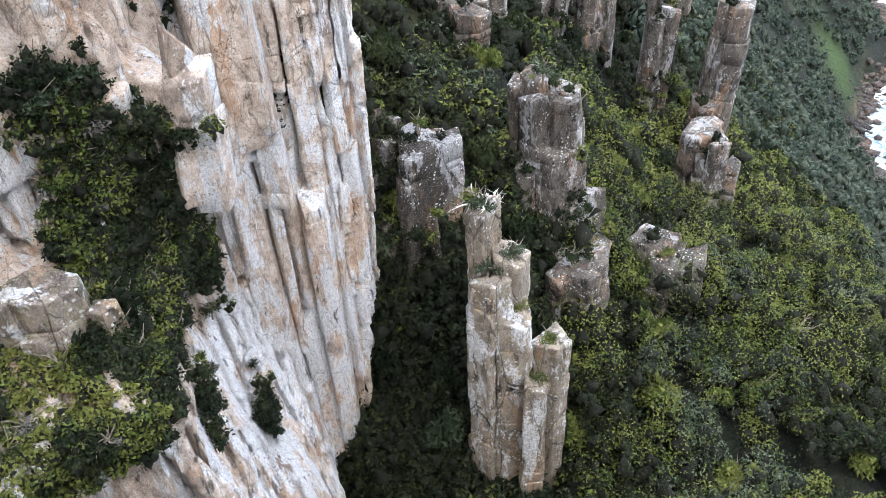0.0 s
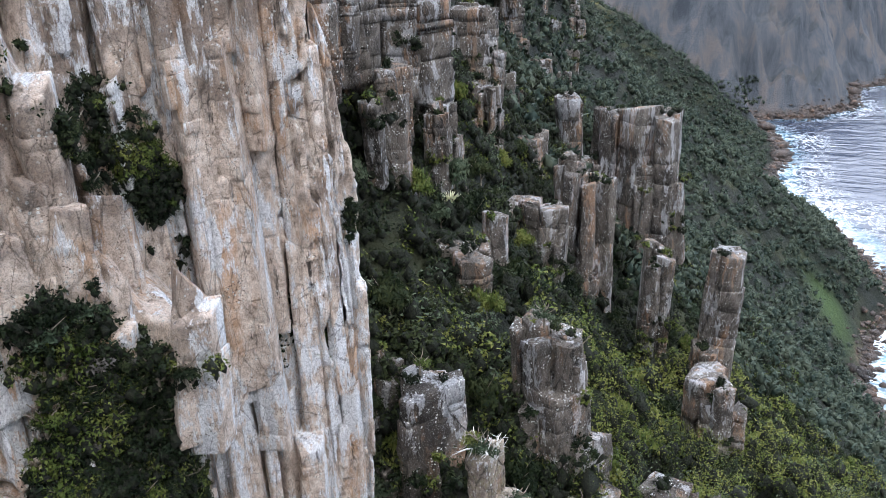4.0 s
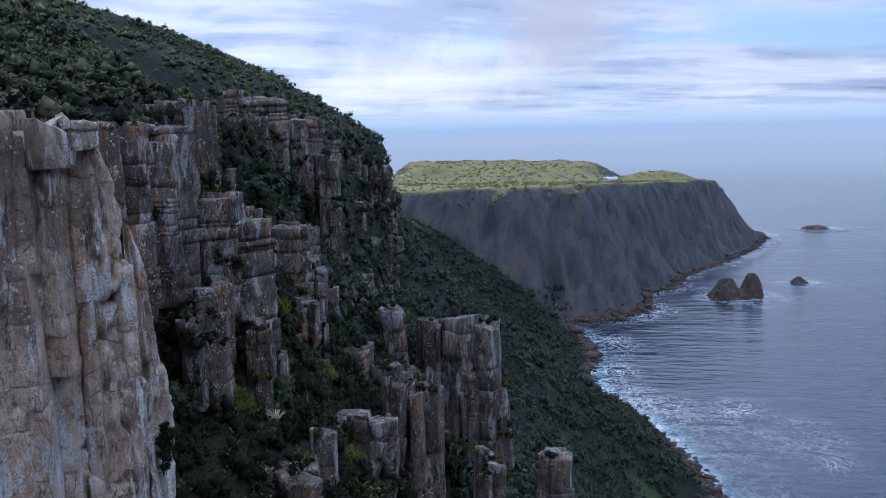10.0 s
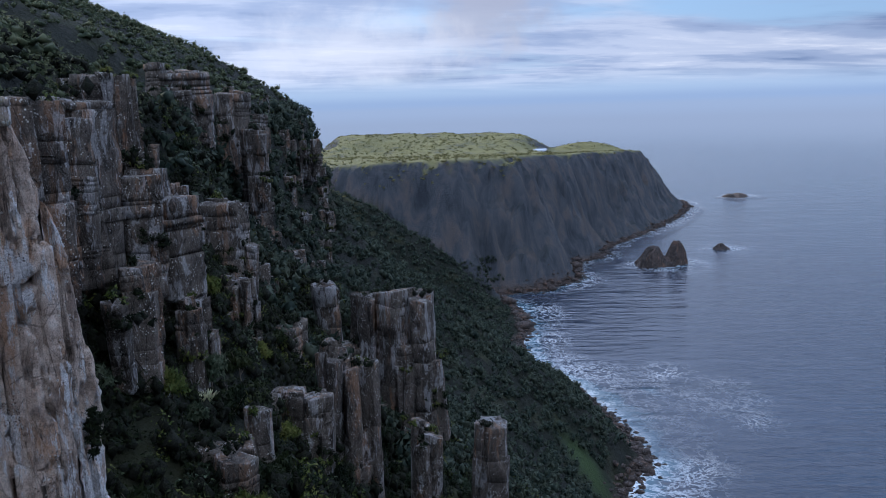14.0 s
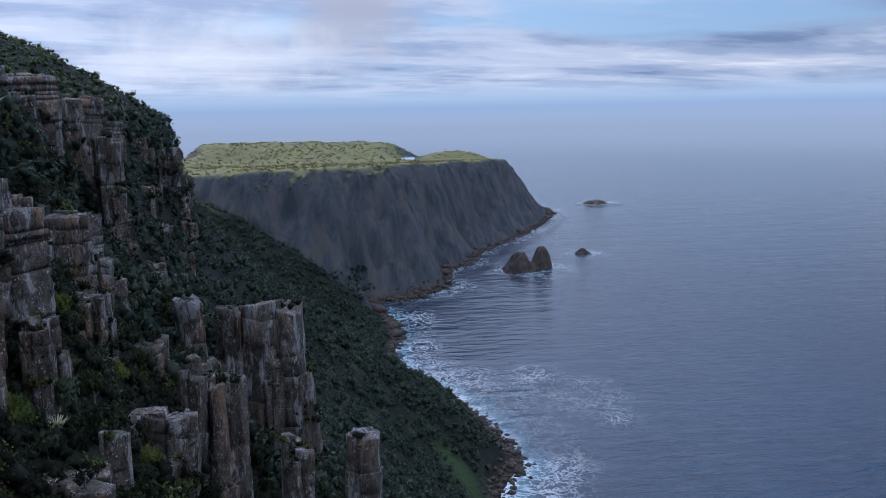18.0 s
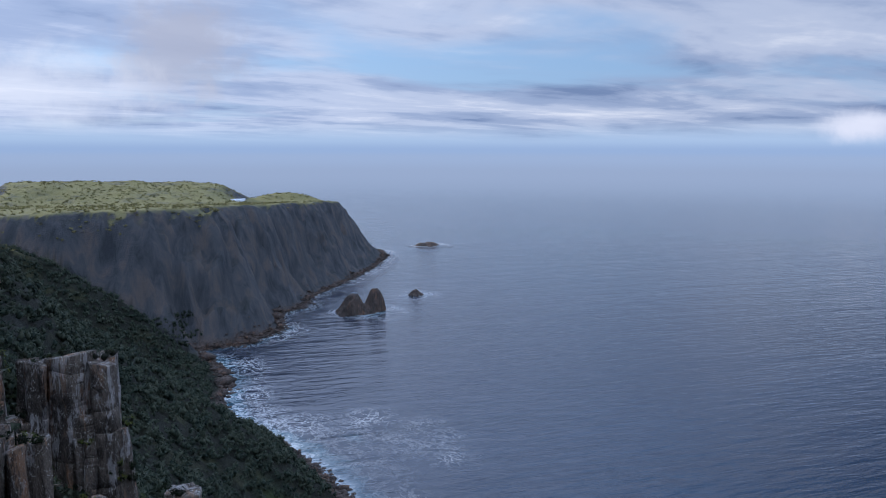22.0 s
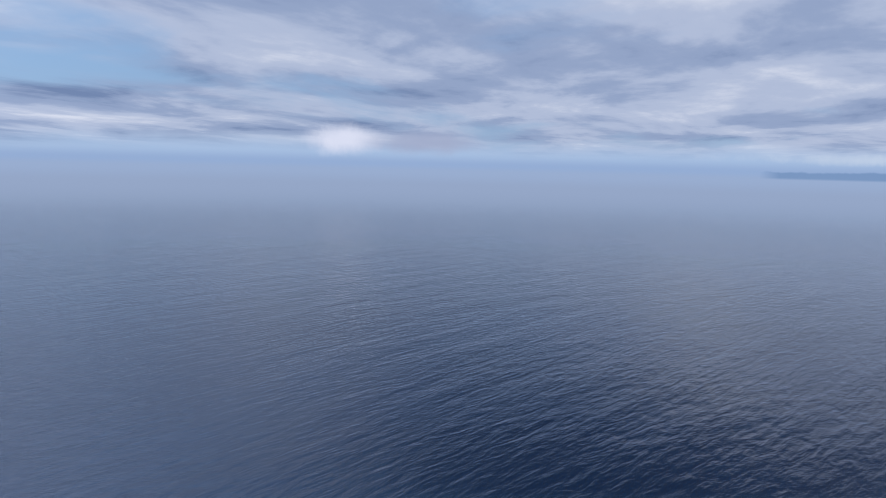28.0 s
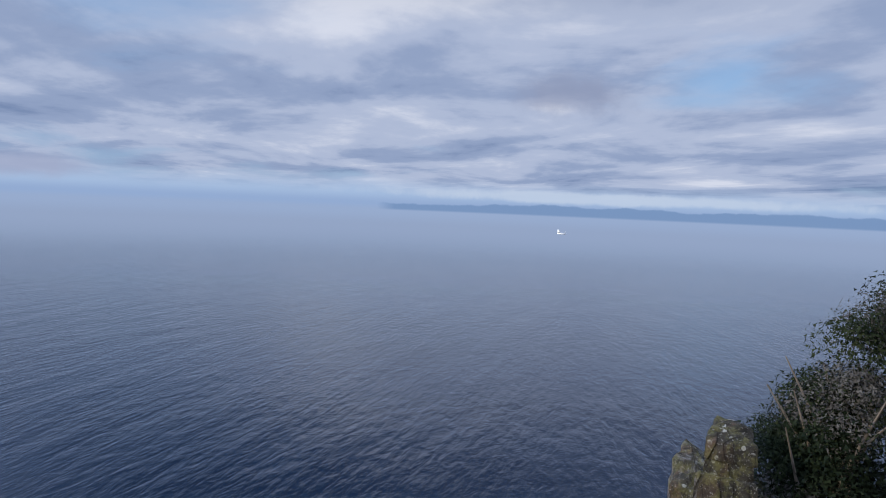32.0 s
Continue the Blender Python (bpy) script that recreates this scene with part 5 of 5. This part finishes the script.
def pick(g, n, x0, x1, y0, y1, test, dens=0.2):
    X, Y = g.uniform(x0, x1, n), g.uniform(y0, y1, n)
    s, side = line_dist(X, Y, RIM)
    dc = coast_dist(X, Y)
    k = test(X, Y, s * side, dc)
    X, Y = X[k], Y[k]
    Z = height(X, Y)
    steep = np.sqrt(1 + ((height(X + 0.5, Y) - Z) / 0.5) ** 2 + ((height(X, Y + 0.5) - Z) / 0.5) ** 2)
    k = g.uniform(0, 1, len(X)) < dens * np.minimum(steep, 5.0)
    return X[k], Y[k], Z[k]


def forests():
    g = np.random.default_rng(23)
    U = g.uniform
    # canopy on the near slope, three kinds mixed in patches
    X, Y, Z = pick(g, 6800, 4, 78, 14, 112, lambda x, y, s, c: (s > 7) & (c > 20) & (np.hypot(x, y) > 22) & (x < 1.0 * y + 18) & ((y < 58 + 0.5 * x) | (y < 66 + 0.8 * x)) & (x > 9), 0.36)
    R = U(1.2, 3.1, len(X)) * np.where(Y < 66, 1.0, 0.85)
    kind = vnoise(np.stack([X * 0.22, Y * 0.22, 0 * X], 1), 77) + U(-0.25, 0.25, len(X))
    for m, lab, a, b, seed in ((LEAF_OLIVE, "yellow-green canopy of low coastal trees on the slope", 0.34, 0.80, 7), (LEAF_GREY, "grey-green canopy of low coastal trees on the slope", 0.80, 9, 8), (LEAF_DARK, "dark green canopy of low trees on the slope", -9, 0.34, 9)):
        k = (kind > a) & (kind <= b)
        near = k & (Y < 66)
        canopy("canopy", lab, m, X[near], Y[near], Z[near] + U(0.0, 1.8, near.sum()), R[near], R[near] * U(1.1, 1.7, near.sum()), 7, 48, 0.20, seed, core=0.74)
        far = k & (Y >= 66)
        canopy("canopy", lab, m, X[far], Y[far], Z[far] + U(0.0, 1.2, far.sum()), R[far], R[far] * U(1.0, 1.6, far.sum()), 5, 22, 0.38, seed + 10, core=0.8)
    # gully and mid slope; the near-black leaves also stand in for the gully's shade
    X, Y, Z = pick(g, 11500, -32, 75, 26, 165, lambda x, y, s, c: (s > 1.0) & (c > 10) & (x < 1.05 * y + 16) & ((y > 54 + 0.5 * x) | (x < 9)), 0.4)
    X2, Y2, Z2 = pick(g, 2400, -9, 14, 26, 58, lambda x, y, s, c: (s > 2.5), 0.4)
    X, Y, Z = np.concatenate([X, X2]), np.concatenate([Y, Y2]), np.concatenate([Z, Z2])
    R = U(0.7, 2.3, len(X)) * np.where(Y < 60, 0.8, 1.0)
    kind = vnoise(np.stack([X * 0.16, Y * 0.16, 0 * X], 1), 78) + U(-0.3, 0.3, len(X))
    for m, lab, a, b, seed in ((LEAF_DARK, "dark tangled scrub filling the gully and ledges, near-black to carry its shade", -9, 0.72, 1), (LEAF_OLIVE, "olive green scrub among the rock stands", 0.72, 0.88, 5), (LEAF_GREY, "grey-green scrub among the rock stands", 0.88, 9, 6)):
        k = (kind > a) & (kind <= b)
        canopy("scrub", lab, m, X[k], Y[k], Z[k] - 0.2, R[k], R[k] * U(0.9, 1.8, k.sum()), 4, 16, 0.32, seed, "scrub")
    # shrubs on the stands of columns and about their feet
    P = np.array(TUFTS)
    k = U(0, 1, len(P)) < 0.8
    P = P[k]
    kind = U(0, 1, len(P))
    for m, lab, a, b, seed in ((LEAF_DARK, "dark shrubs growing on and about the rock stands", -1, 0.75, 91), (LEAF_OLIVE, "olive shrubs growing on and about the rock stands", 0.75, 2, 92)):
        k = (kind > a) & (kind <= b)
        canopy("ledge_shrubs", lab, m, P[k, 0], P[k, 1], P[k, 2], P[k, 3], P[k, 3] * U(0.8, 1.5, k.sum()), 4, 22, 0.28, seed, "scrub")
    # low plants on the shelf
    A, B = U(-11, 5.5, 1100), U(124.8, 129.8, 1100)
    X, Y = wall_at(A, B)
    R = U(0.3, 0.8, 1100)
    k = vnoise(np.stack([A * 0.5, B * 0.5, 0 * A], 1), 71) > 0.45
    canopy("ledge_grass", "olive and brown grass tufts on the ledge below the wall", LEAF_OLIVE, X[k], Y[k], B[k] - 0.15, R[k], R[k] * 0.9, 4, 22, 0.16, 47, "grass")
    canopy("ledge_scrub", "dark wiry heath covering the ledge below the wall", LEAF_DARK, X[~k], Y[~k], B[~k] - 0.15, R[~k], R[~k] * 1.2, 4, 26, 0.15, 27, "scrub")
    # thickets in the hollows of the wall
    P = [(sc + g.normal(0, 0.55, n * 9) * ws, zc + g.normal(0, 0.55, n * 9) * wz) for sc, zc, ws, wz, n in WALL_SHRUBS]
    A, B = np.concatenate([p[0] for p in P]), np.concatenate([p[1] for p in P])
    X, Y = wall_at(A, B, np.where(A < 11, 0.5, 0.1))
    R = U(0.3, 0.85, len(A)) * np.where(A > 12, 0.65, 1.0)
    k = vnoise(np.stack([A * 0.6, B * 0.6, 0 * A], 1), 72) + U(-0.2, 0.2, len(A)) > 0.72
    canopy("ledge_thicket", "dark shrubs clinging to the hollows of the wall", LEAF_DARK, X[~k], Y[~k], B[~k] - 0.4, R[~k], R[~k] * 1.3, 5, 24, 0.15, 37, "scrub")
    canopy("ledge_thicket", "olive shrubs clinging to the hollows of the wall", LEAF_OLIVE, X[k], Y[k], B[k] - 0.4, R[k], R[k] * 1.3, 5, 24, 0.15, 38, "scrub")
    # the long slope to the shore
    X, Y, Z = pick(g, 42000, -10, 245, 110, 640, lambda x, y, s, c: (s > 2) & (c > 9) & ~((np.hypot(x - 138, y - 245) < 9)) & ((y < 530) | (height(x, y) < 26) | (height(x, y) < talus(x, y) + 7)))
    R = U(1.6, 3.4, len(X))
    canopy("forest", "dense low coastal forest on the slope above the sea", LEAF_FAR, X, Y, Z - 0.2, R, R * U(1.0, 1.6, len(X)), 3, 10, 0.95, 2, inner=False)
    # the hill above the cliffs
    X, Y, Z = pick(g, 26000, -140, 45, 30, 430, lambda x, y, s, c: (s < -0.3) & (s > -150) & (x > -0.75 * y - 5))
    X2, Y2, Z2 = pick(g, 17000, -75, 20, 24, 140, lambda x, y, s, c: (s < -0.3) & (s > -60) & (x > -0.75 * y - 5))
    R = U(1.3, 3.0, len(X))
    canopy("heath", "dark heath and scrub covering the hill above the cliffs", LEAF_HILL, X, Y, Z - 0.5, R, R * 0.85, 3, 9, 0.5, 3, "scrub", False)
    R = U(0.9, 2.2, len(X2))
    canopy("heath", "dense dark shrubs on the hill just above the cliffs", LEAF_HILL, X2, Y2, Z2 - 0.3, R, R * 0.95, 4, 13, 0.36, 13, "scrub")
    # heath on the headland
    X, Y, Z = pick(g, 24000, -20, 680, 570, 1250, lambda x, y, s, c: (c > 50) & (height(x, y) > 82))
    R = U(1.5, 4.0, len(X))
    canopy("headland_heath", "sunlit yellow-green heath on the flat headland", LEAF_HEATH, X, Y, Z - 0.5, R, R * 0.5, 2, 6, 1.3, 4, "heath", False)


forests()


# ---- single plants ----
def dead_branches(x, y, z, seed, size, label, mat=BLEACHED):
    g = np.random.default_rng(seed)
    out = []
    for k in range(6):
        a = g.uniform(0, 6.28)
        p = Vector((0, 0, 0))
        d = Vector((math.cos(a), math.sin(a), g.uniform(0.1, 0.9))).normalized()
        pts, rad = [p.copy()], [0.09 * size]
        for q in range(5):
            d = (d + Vector(g.normal(0, 0.35, 3))).normalized()
            p = p + d * 0.34 * size
            pts.append(p.copy())
            rad.append(0.09 * size * (1 - (q + 1) / 5.6))
            if q in (1, 2, 3):
                e = (d + Vector(g.normal(0, 0.7, 3))).normalized()
                out.append(tube([p, p + e * 0.3 * size, p + e * 0.55 * size + Vector(g.normal(0, 0.08, 3))], [rad[-1] * 0.7, rad[-1] * 0.45, rad[-1] * 0.15], 5))
        out.append(tube(pts, rad, 6))
    v, f = join(out)
    ob = new("dead_branch", mesh_np("dead_branch", v, f, mat, True))
    ob.location = (x, y, z)
    return tagged(ob, label, "dead wood")


dead_branches(2.3, 37.2, 121.2, 5, 1.15, "bleached white dead branches lying on the spire's top")
dead_branches(2.9, 37.3, 121.2, 9, 0.8, "bleached white dead branches lying on the spire's top")
for k, (x, y, sz) in enumerate([(6.0, 40.5, 1.5), (7.0, 42.0, 1.3), (5.2, 43.5, 1.4), (17.0, 44.0, 1.4), (24.0, 40.0, 1.5), (30.0, 47.0, 1.4), (14.0, 70.0, 1.5), (19.0, 112.0, 1.8), (8.0, 96.0, 1.7), (15.0, 120.0, 1.9), (28.0, 118.0, 1.7)]):
    dead_branches(x, y, ground_z(x, y) + 1.6, 60 + k, sz, "leafless grey dead shrub among the scrub", BARK)

flower = tagged(new("flowering_tussock"), "tall tussock with pale cream flower spikes", "plant")
flower.location = (2.0, 78.2, 121.3)
_f = np.random.default_rng(3)
_p = []
for k in range(46):
    a, tl = _f.uniform(0, 6.28), _f.uniform(0.15, 0.75)
    d = Vector((math.cos(a) * tl, math.sin(a) * tl, 1)).normalized()
    _p.append(tube([Vector((0, 0, 0)), d * 0.9, d * 1.7 + Vector((math.cos(a) * tl * 0.3, math.sin(a) * tl * 0.3, -0.1))], [0.05, 0.075, 0.02], 4))
_v, _q = join(_p)
part("flower_spikes", mesh_np("flower_spikes", _v, _q, LEAF_CREAM), flower, "pale cream flower spikes")
_v, _q, _, _ = leaf_cloud("leaves", LEAF_GREY, 900, 8, 0.3, 8)
part("leaves", mesh_np("leaves", _v * (0.9, 0.9, 0.6), _q, LEAF_GREY), flower)


# ---- sea rocks ----
def sea_rock(name, x, y, peaks, seed, label):
    """A rock island from sharp peaks (dx, dy, radius, height)."""
    n = 60
    ext = max(abs(p[0]) + abs(p[1]) + p[2] for p in peaks) * 1.1
    u = np.linspace(-ext, ext, n)
    X, Y = np.meshgrid(u, u)
    Z = np.full(X.shape, -3.0)
    p3 = xyz(X, Y)
    nz = fbm(p3 * 0.16, 4, seed).reshape(X.shape)
    for dx, dy, r, h in peaks:
        q = np.hypot(X - dx, Y - dy) / r + nz * 0.6
        Z = np.maximum(Z, h * (1 - np.abs(q) ** 1.7))
    Z = np.maximum(Z + nz * 2.0 + np.abs(fbm(p3 * 0.5, 3, seed + 5).reshape(X.shape)) * 2.2, -3)
    i = np.arange(n * n).reshape(n, n)
    F = np.stack([i[:-1, :-1], i[:-1, 1:], i[1:, 1:], i[1:, :-1]], -1).reshape(-1, 4)
    ob = new(name, mesh_np(name, np.stack([X.ravel(), Y.ravel(), Z.ravel()], 1), F, ROCK_BROWN))
    ob.location = (x, y, 0)
    return tagged(ob, label, "sea rock")


sea_rock("rock_island", 416, 601, [(-9, 2, 15, 17), (11, -3, 10, 21), (0, 0, 14, 7)], 3, "twin-peaked dark rock stack rising from the sea")
sea_rock("sea_rock", 507, 636, [(0, 0, 8, 5), (-4, 0, 5, 3)], 4, "low dark rock awash in the sea")
sea_rock("sea_rock", 790, 957, [(0, 0, 14, 5), (-12, 4, 10, 4)], 6, "long low dark reef ringed by surf")

# ---- pool on the headland ----
def pool():
    m = Mat("sky_pale_water", 0.08)
    # base colour painted pale to stand in for the sky's reflection
    m.base(m.ramp(m.noise(m.coord("World"), 0.05, 3), [(0.3, (0.42, 0.48, 0.55)), (0.7, (0.55, 0.60, 0.66))]))
    n = 28
    a = np.linspace(0, 2 * np.pi, n, endpoint=False)
    r = 1 + 0.12 * np.sin(a * 3 + 1)
    X, Y = 446 + 16 * r * np.cos(a), 930 + 30 * r * np.sin(a)
    z = float(height(np.array([434.0]), np.array([904.0]))[0]) + 0.4
    V = np.vstack([np.stack([X, Y, np.full(n, z)], 1), np.stack([X * 1.0, Y, np.full(n, z - 2)], 1), [[446, 930, z]]])
    i = np.arange(n)
    j = (i + 1) % n
    T = np.vstack([np.stack([i, j, np.full(n, 2 * n)], 1), np.stack([i, i + n, j], 1), np.stack([j, i + n, j + n], 1)])
    tagged(new("pool", mesh_np("pool", V, T, m.m)), "still pool on the flat headland top, painted pale for reflected sky", "water", kind="structure")


pool()

# ---- shore boulders ----
def rubble(name, label, n, seed, test, size):
    """Angular rocks strewn along the water's edge, joined."""
    g = np.random.default_rng(seed)
    seg = []
    for (x0, y0), (x1, y1) in zip(COAST[2:-5], COAST[3:-4]):
        L = math.hypot(x1 - x0, y1 - y0)
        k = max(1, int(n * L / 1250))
        t = g.uniform(0, 1, k)
        nx, ny = -(y1 - y0) / L, (x1 - x0) / L
        o = g.normal(1.5, 2.6, k)
        seg.append(np.stack([x0 + (x1 - x0) * t + nx * o, y0 + (y1 - y0) * t + ny * o], 1))
    P = np.vstack(seg)
    P = P[test(P[:, 0], P[:, 1])]
    Z = np.maximum(height(P[:, 0], P[:, 1]), -0.3)
    m = len(P)
    r = size * g.lognormal(0, 0.5, m)
    ov = np.array([(1, 0, 0), (-1, 0, 0), (0, 1, 0), (0, -1, 0), (0, 0, 1), (0, 0, -1), (.7, .7, .5), (-.7, .7, .5), (-.7, -.7, .5), (.7, -.7, .5)], float)
    of = np.array([(0, 6, 9), (6, 4, 9), (2, 7, 6), (7, 4, 6), (1, 8, 7), (8, 4, 7), (3, 9, 8), (9, 4, 8), (0, 2, 6), (2, 1, 7), (1, 3, 8), (3, 0, 9), (2, 0, 5), (1, 2, 5), (3, 1, 5), (0, 3, 5)])
    V = ov[None] * r[:, None, None] * g.uniform(0.65, 1.15, (m, 10, 1)) * np.stack([g.uniform(.8, 1.4, m), g.uniform(.7, 1.2, m), g.uniform(.5, .9, m)], 1)[:, None]
    a = g.uniform(0, 6.28, m)
    c, s_ = np.cos(a)[:, None], np.sin(a)[:, None]
    V = np.stack([V[..., 0] * c - V[..., 1] * s_, V[..., 0] * s_ + V[..., 1] * c, V[..., 2]], -1)
    V += np.stack([P[:, 0], P[:, 1], Z + r * 0.1], 1)[:, None]
    F = (np.arange(m)[:, None, None] * 10 + of[None]).reshape(-1, 3)
    return tagged(new(name, mesh_np(name, V.reshape(-1, 3), F, ROCK_BROWN)), label, "boulders", kind="stuff")


rubble("shore_rubble", "dark brown boulders strewn along the water's edge", 5200, 51, lambda x, y: y > 0, 0.8)
rubble("shore_blocks", "large fallen rock blocks along the foot of the slope", 260, 52, lambda x, y: y > 0, 1.9)


# ---- ship ----
def ship():
    m = Mat("white_ship_paint", 0.5)
    m.base(m.ramp(m.noise(m.coord("Object"), 0.3, 3), [(0.3, (0.72, 0.72, 0.70)), (0.7, (0.85, 0.85, 0.84))]))
    root = tagged(new("ship"), "small white cargo ship far out at sea", "ship")
    az = radians(109.68)
    root.location = (4800 * math.sin(az), 4800 * math.cos(az), 0)
    root.rotation_euler = (0, 0, -az)

    def block(name, x0, x1, y0, y1, z0, z1, bow=0.0):
        V = np.array([(x0, y0, z0), (x1 - bow, y0, z0), (x1 - bow, y1, z0), (x0, y1, z0), (x0, y0, z1), (x1, (y0 + y1) / 2 - 0.5 if bow else y0, z1), (x1, (y0 + y1) / 2 + 0.5 if bow else y1, z1), (x0, y1, z1)], float)
        F = np.array([(0, 3, 2, 1), (4, 5, 6, 7), (0, 1, 5, 4), (1, 2, 6, 5), (2, 3, 7, 6), (3, 0, 4, 7)])
        part(name, mesh_np(name, V, F, m.m), root)

    block("hull", -30, 30, -5, 5, -2, 7, 8)
    block("superstructure", -27, -12, -5, 5, 7, 20)
    block("bridge", -24, -14, -6, 6, 20, 24)
    block("funnel", -26, -22, -1.5, 1.5, 20, 28)
    block("mast", 18, 19, -0.5, 0.5, 7, 18)


ship()

# ---- lookout ----
def lookout():
    rock = tagged(new("lookout_rock"), "dark lichen-crusted blocky rock at the cliff edge", "rock")
    rock.location = (7.5, -4.3, 147.2)
    for k, (dx, dy, r, top) in enumerate([(0.22, -0.2, 0.30, 0.98), (-0.28, 0.45, 0.34, 0.55), (-0.2, -0.5, 0.6, 0.1), (0.75, -0.35, 0.6, 0.4), (0.9, 0.4, 0.5, -0.2)]):
        part("block", column_mesh("block", ROCK_LICHEN, r, 5 + top, 700 + k, sides=4, per=12, step=0.06, seg=0.8, jag=1.4, wide=1.25, slant=0.3), rock, m=Matrix.Translation((dx, dy, -5)))
    bush = tagged(new("bush"), "dense dark twiggy bush growing over the cliff edge", "bush")
    bush.location = (8.03, -5.88, 146.5)
    v, f = limbs(61, 2.5, 0.95, 9, 0.05)
    part("trunk", mesh_np("trunk", v, f, BARK, True), bush)
    for k, (dx, dy, dz, r, n, mat) in enumerate([(0, 0, 0.6, 1.15, 12000, LEAF_DARK), (0.25, 0.25, 1.0, 0.85, 9000, LEAF_DARK), (0.35, -0.3, 1.3, 1.0, 9000, LEAF_DARK), (-0.1, 0.35, 0.3, 0.95, 9000, LEAF_DRY), (0.2, -0.25, 1.5, 0.8, 8000, LEAF_DRY), (0.1, -0.7, 2.25, 0.95, 10000, LEAF_DARK), (0.0, -0.9, 2.35, 0.85, 7000, LEAF_DRY)]):
        v, f, _, _ = leaf_cloud("foliage", mat, n, 20, 0.046, 62 + k, 1.0)
        part("foliage", mesh_np("foliage", v * r + (dx, dy, dz), f, mat), bush)


lookout()
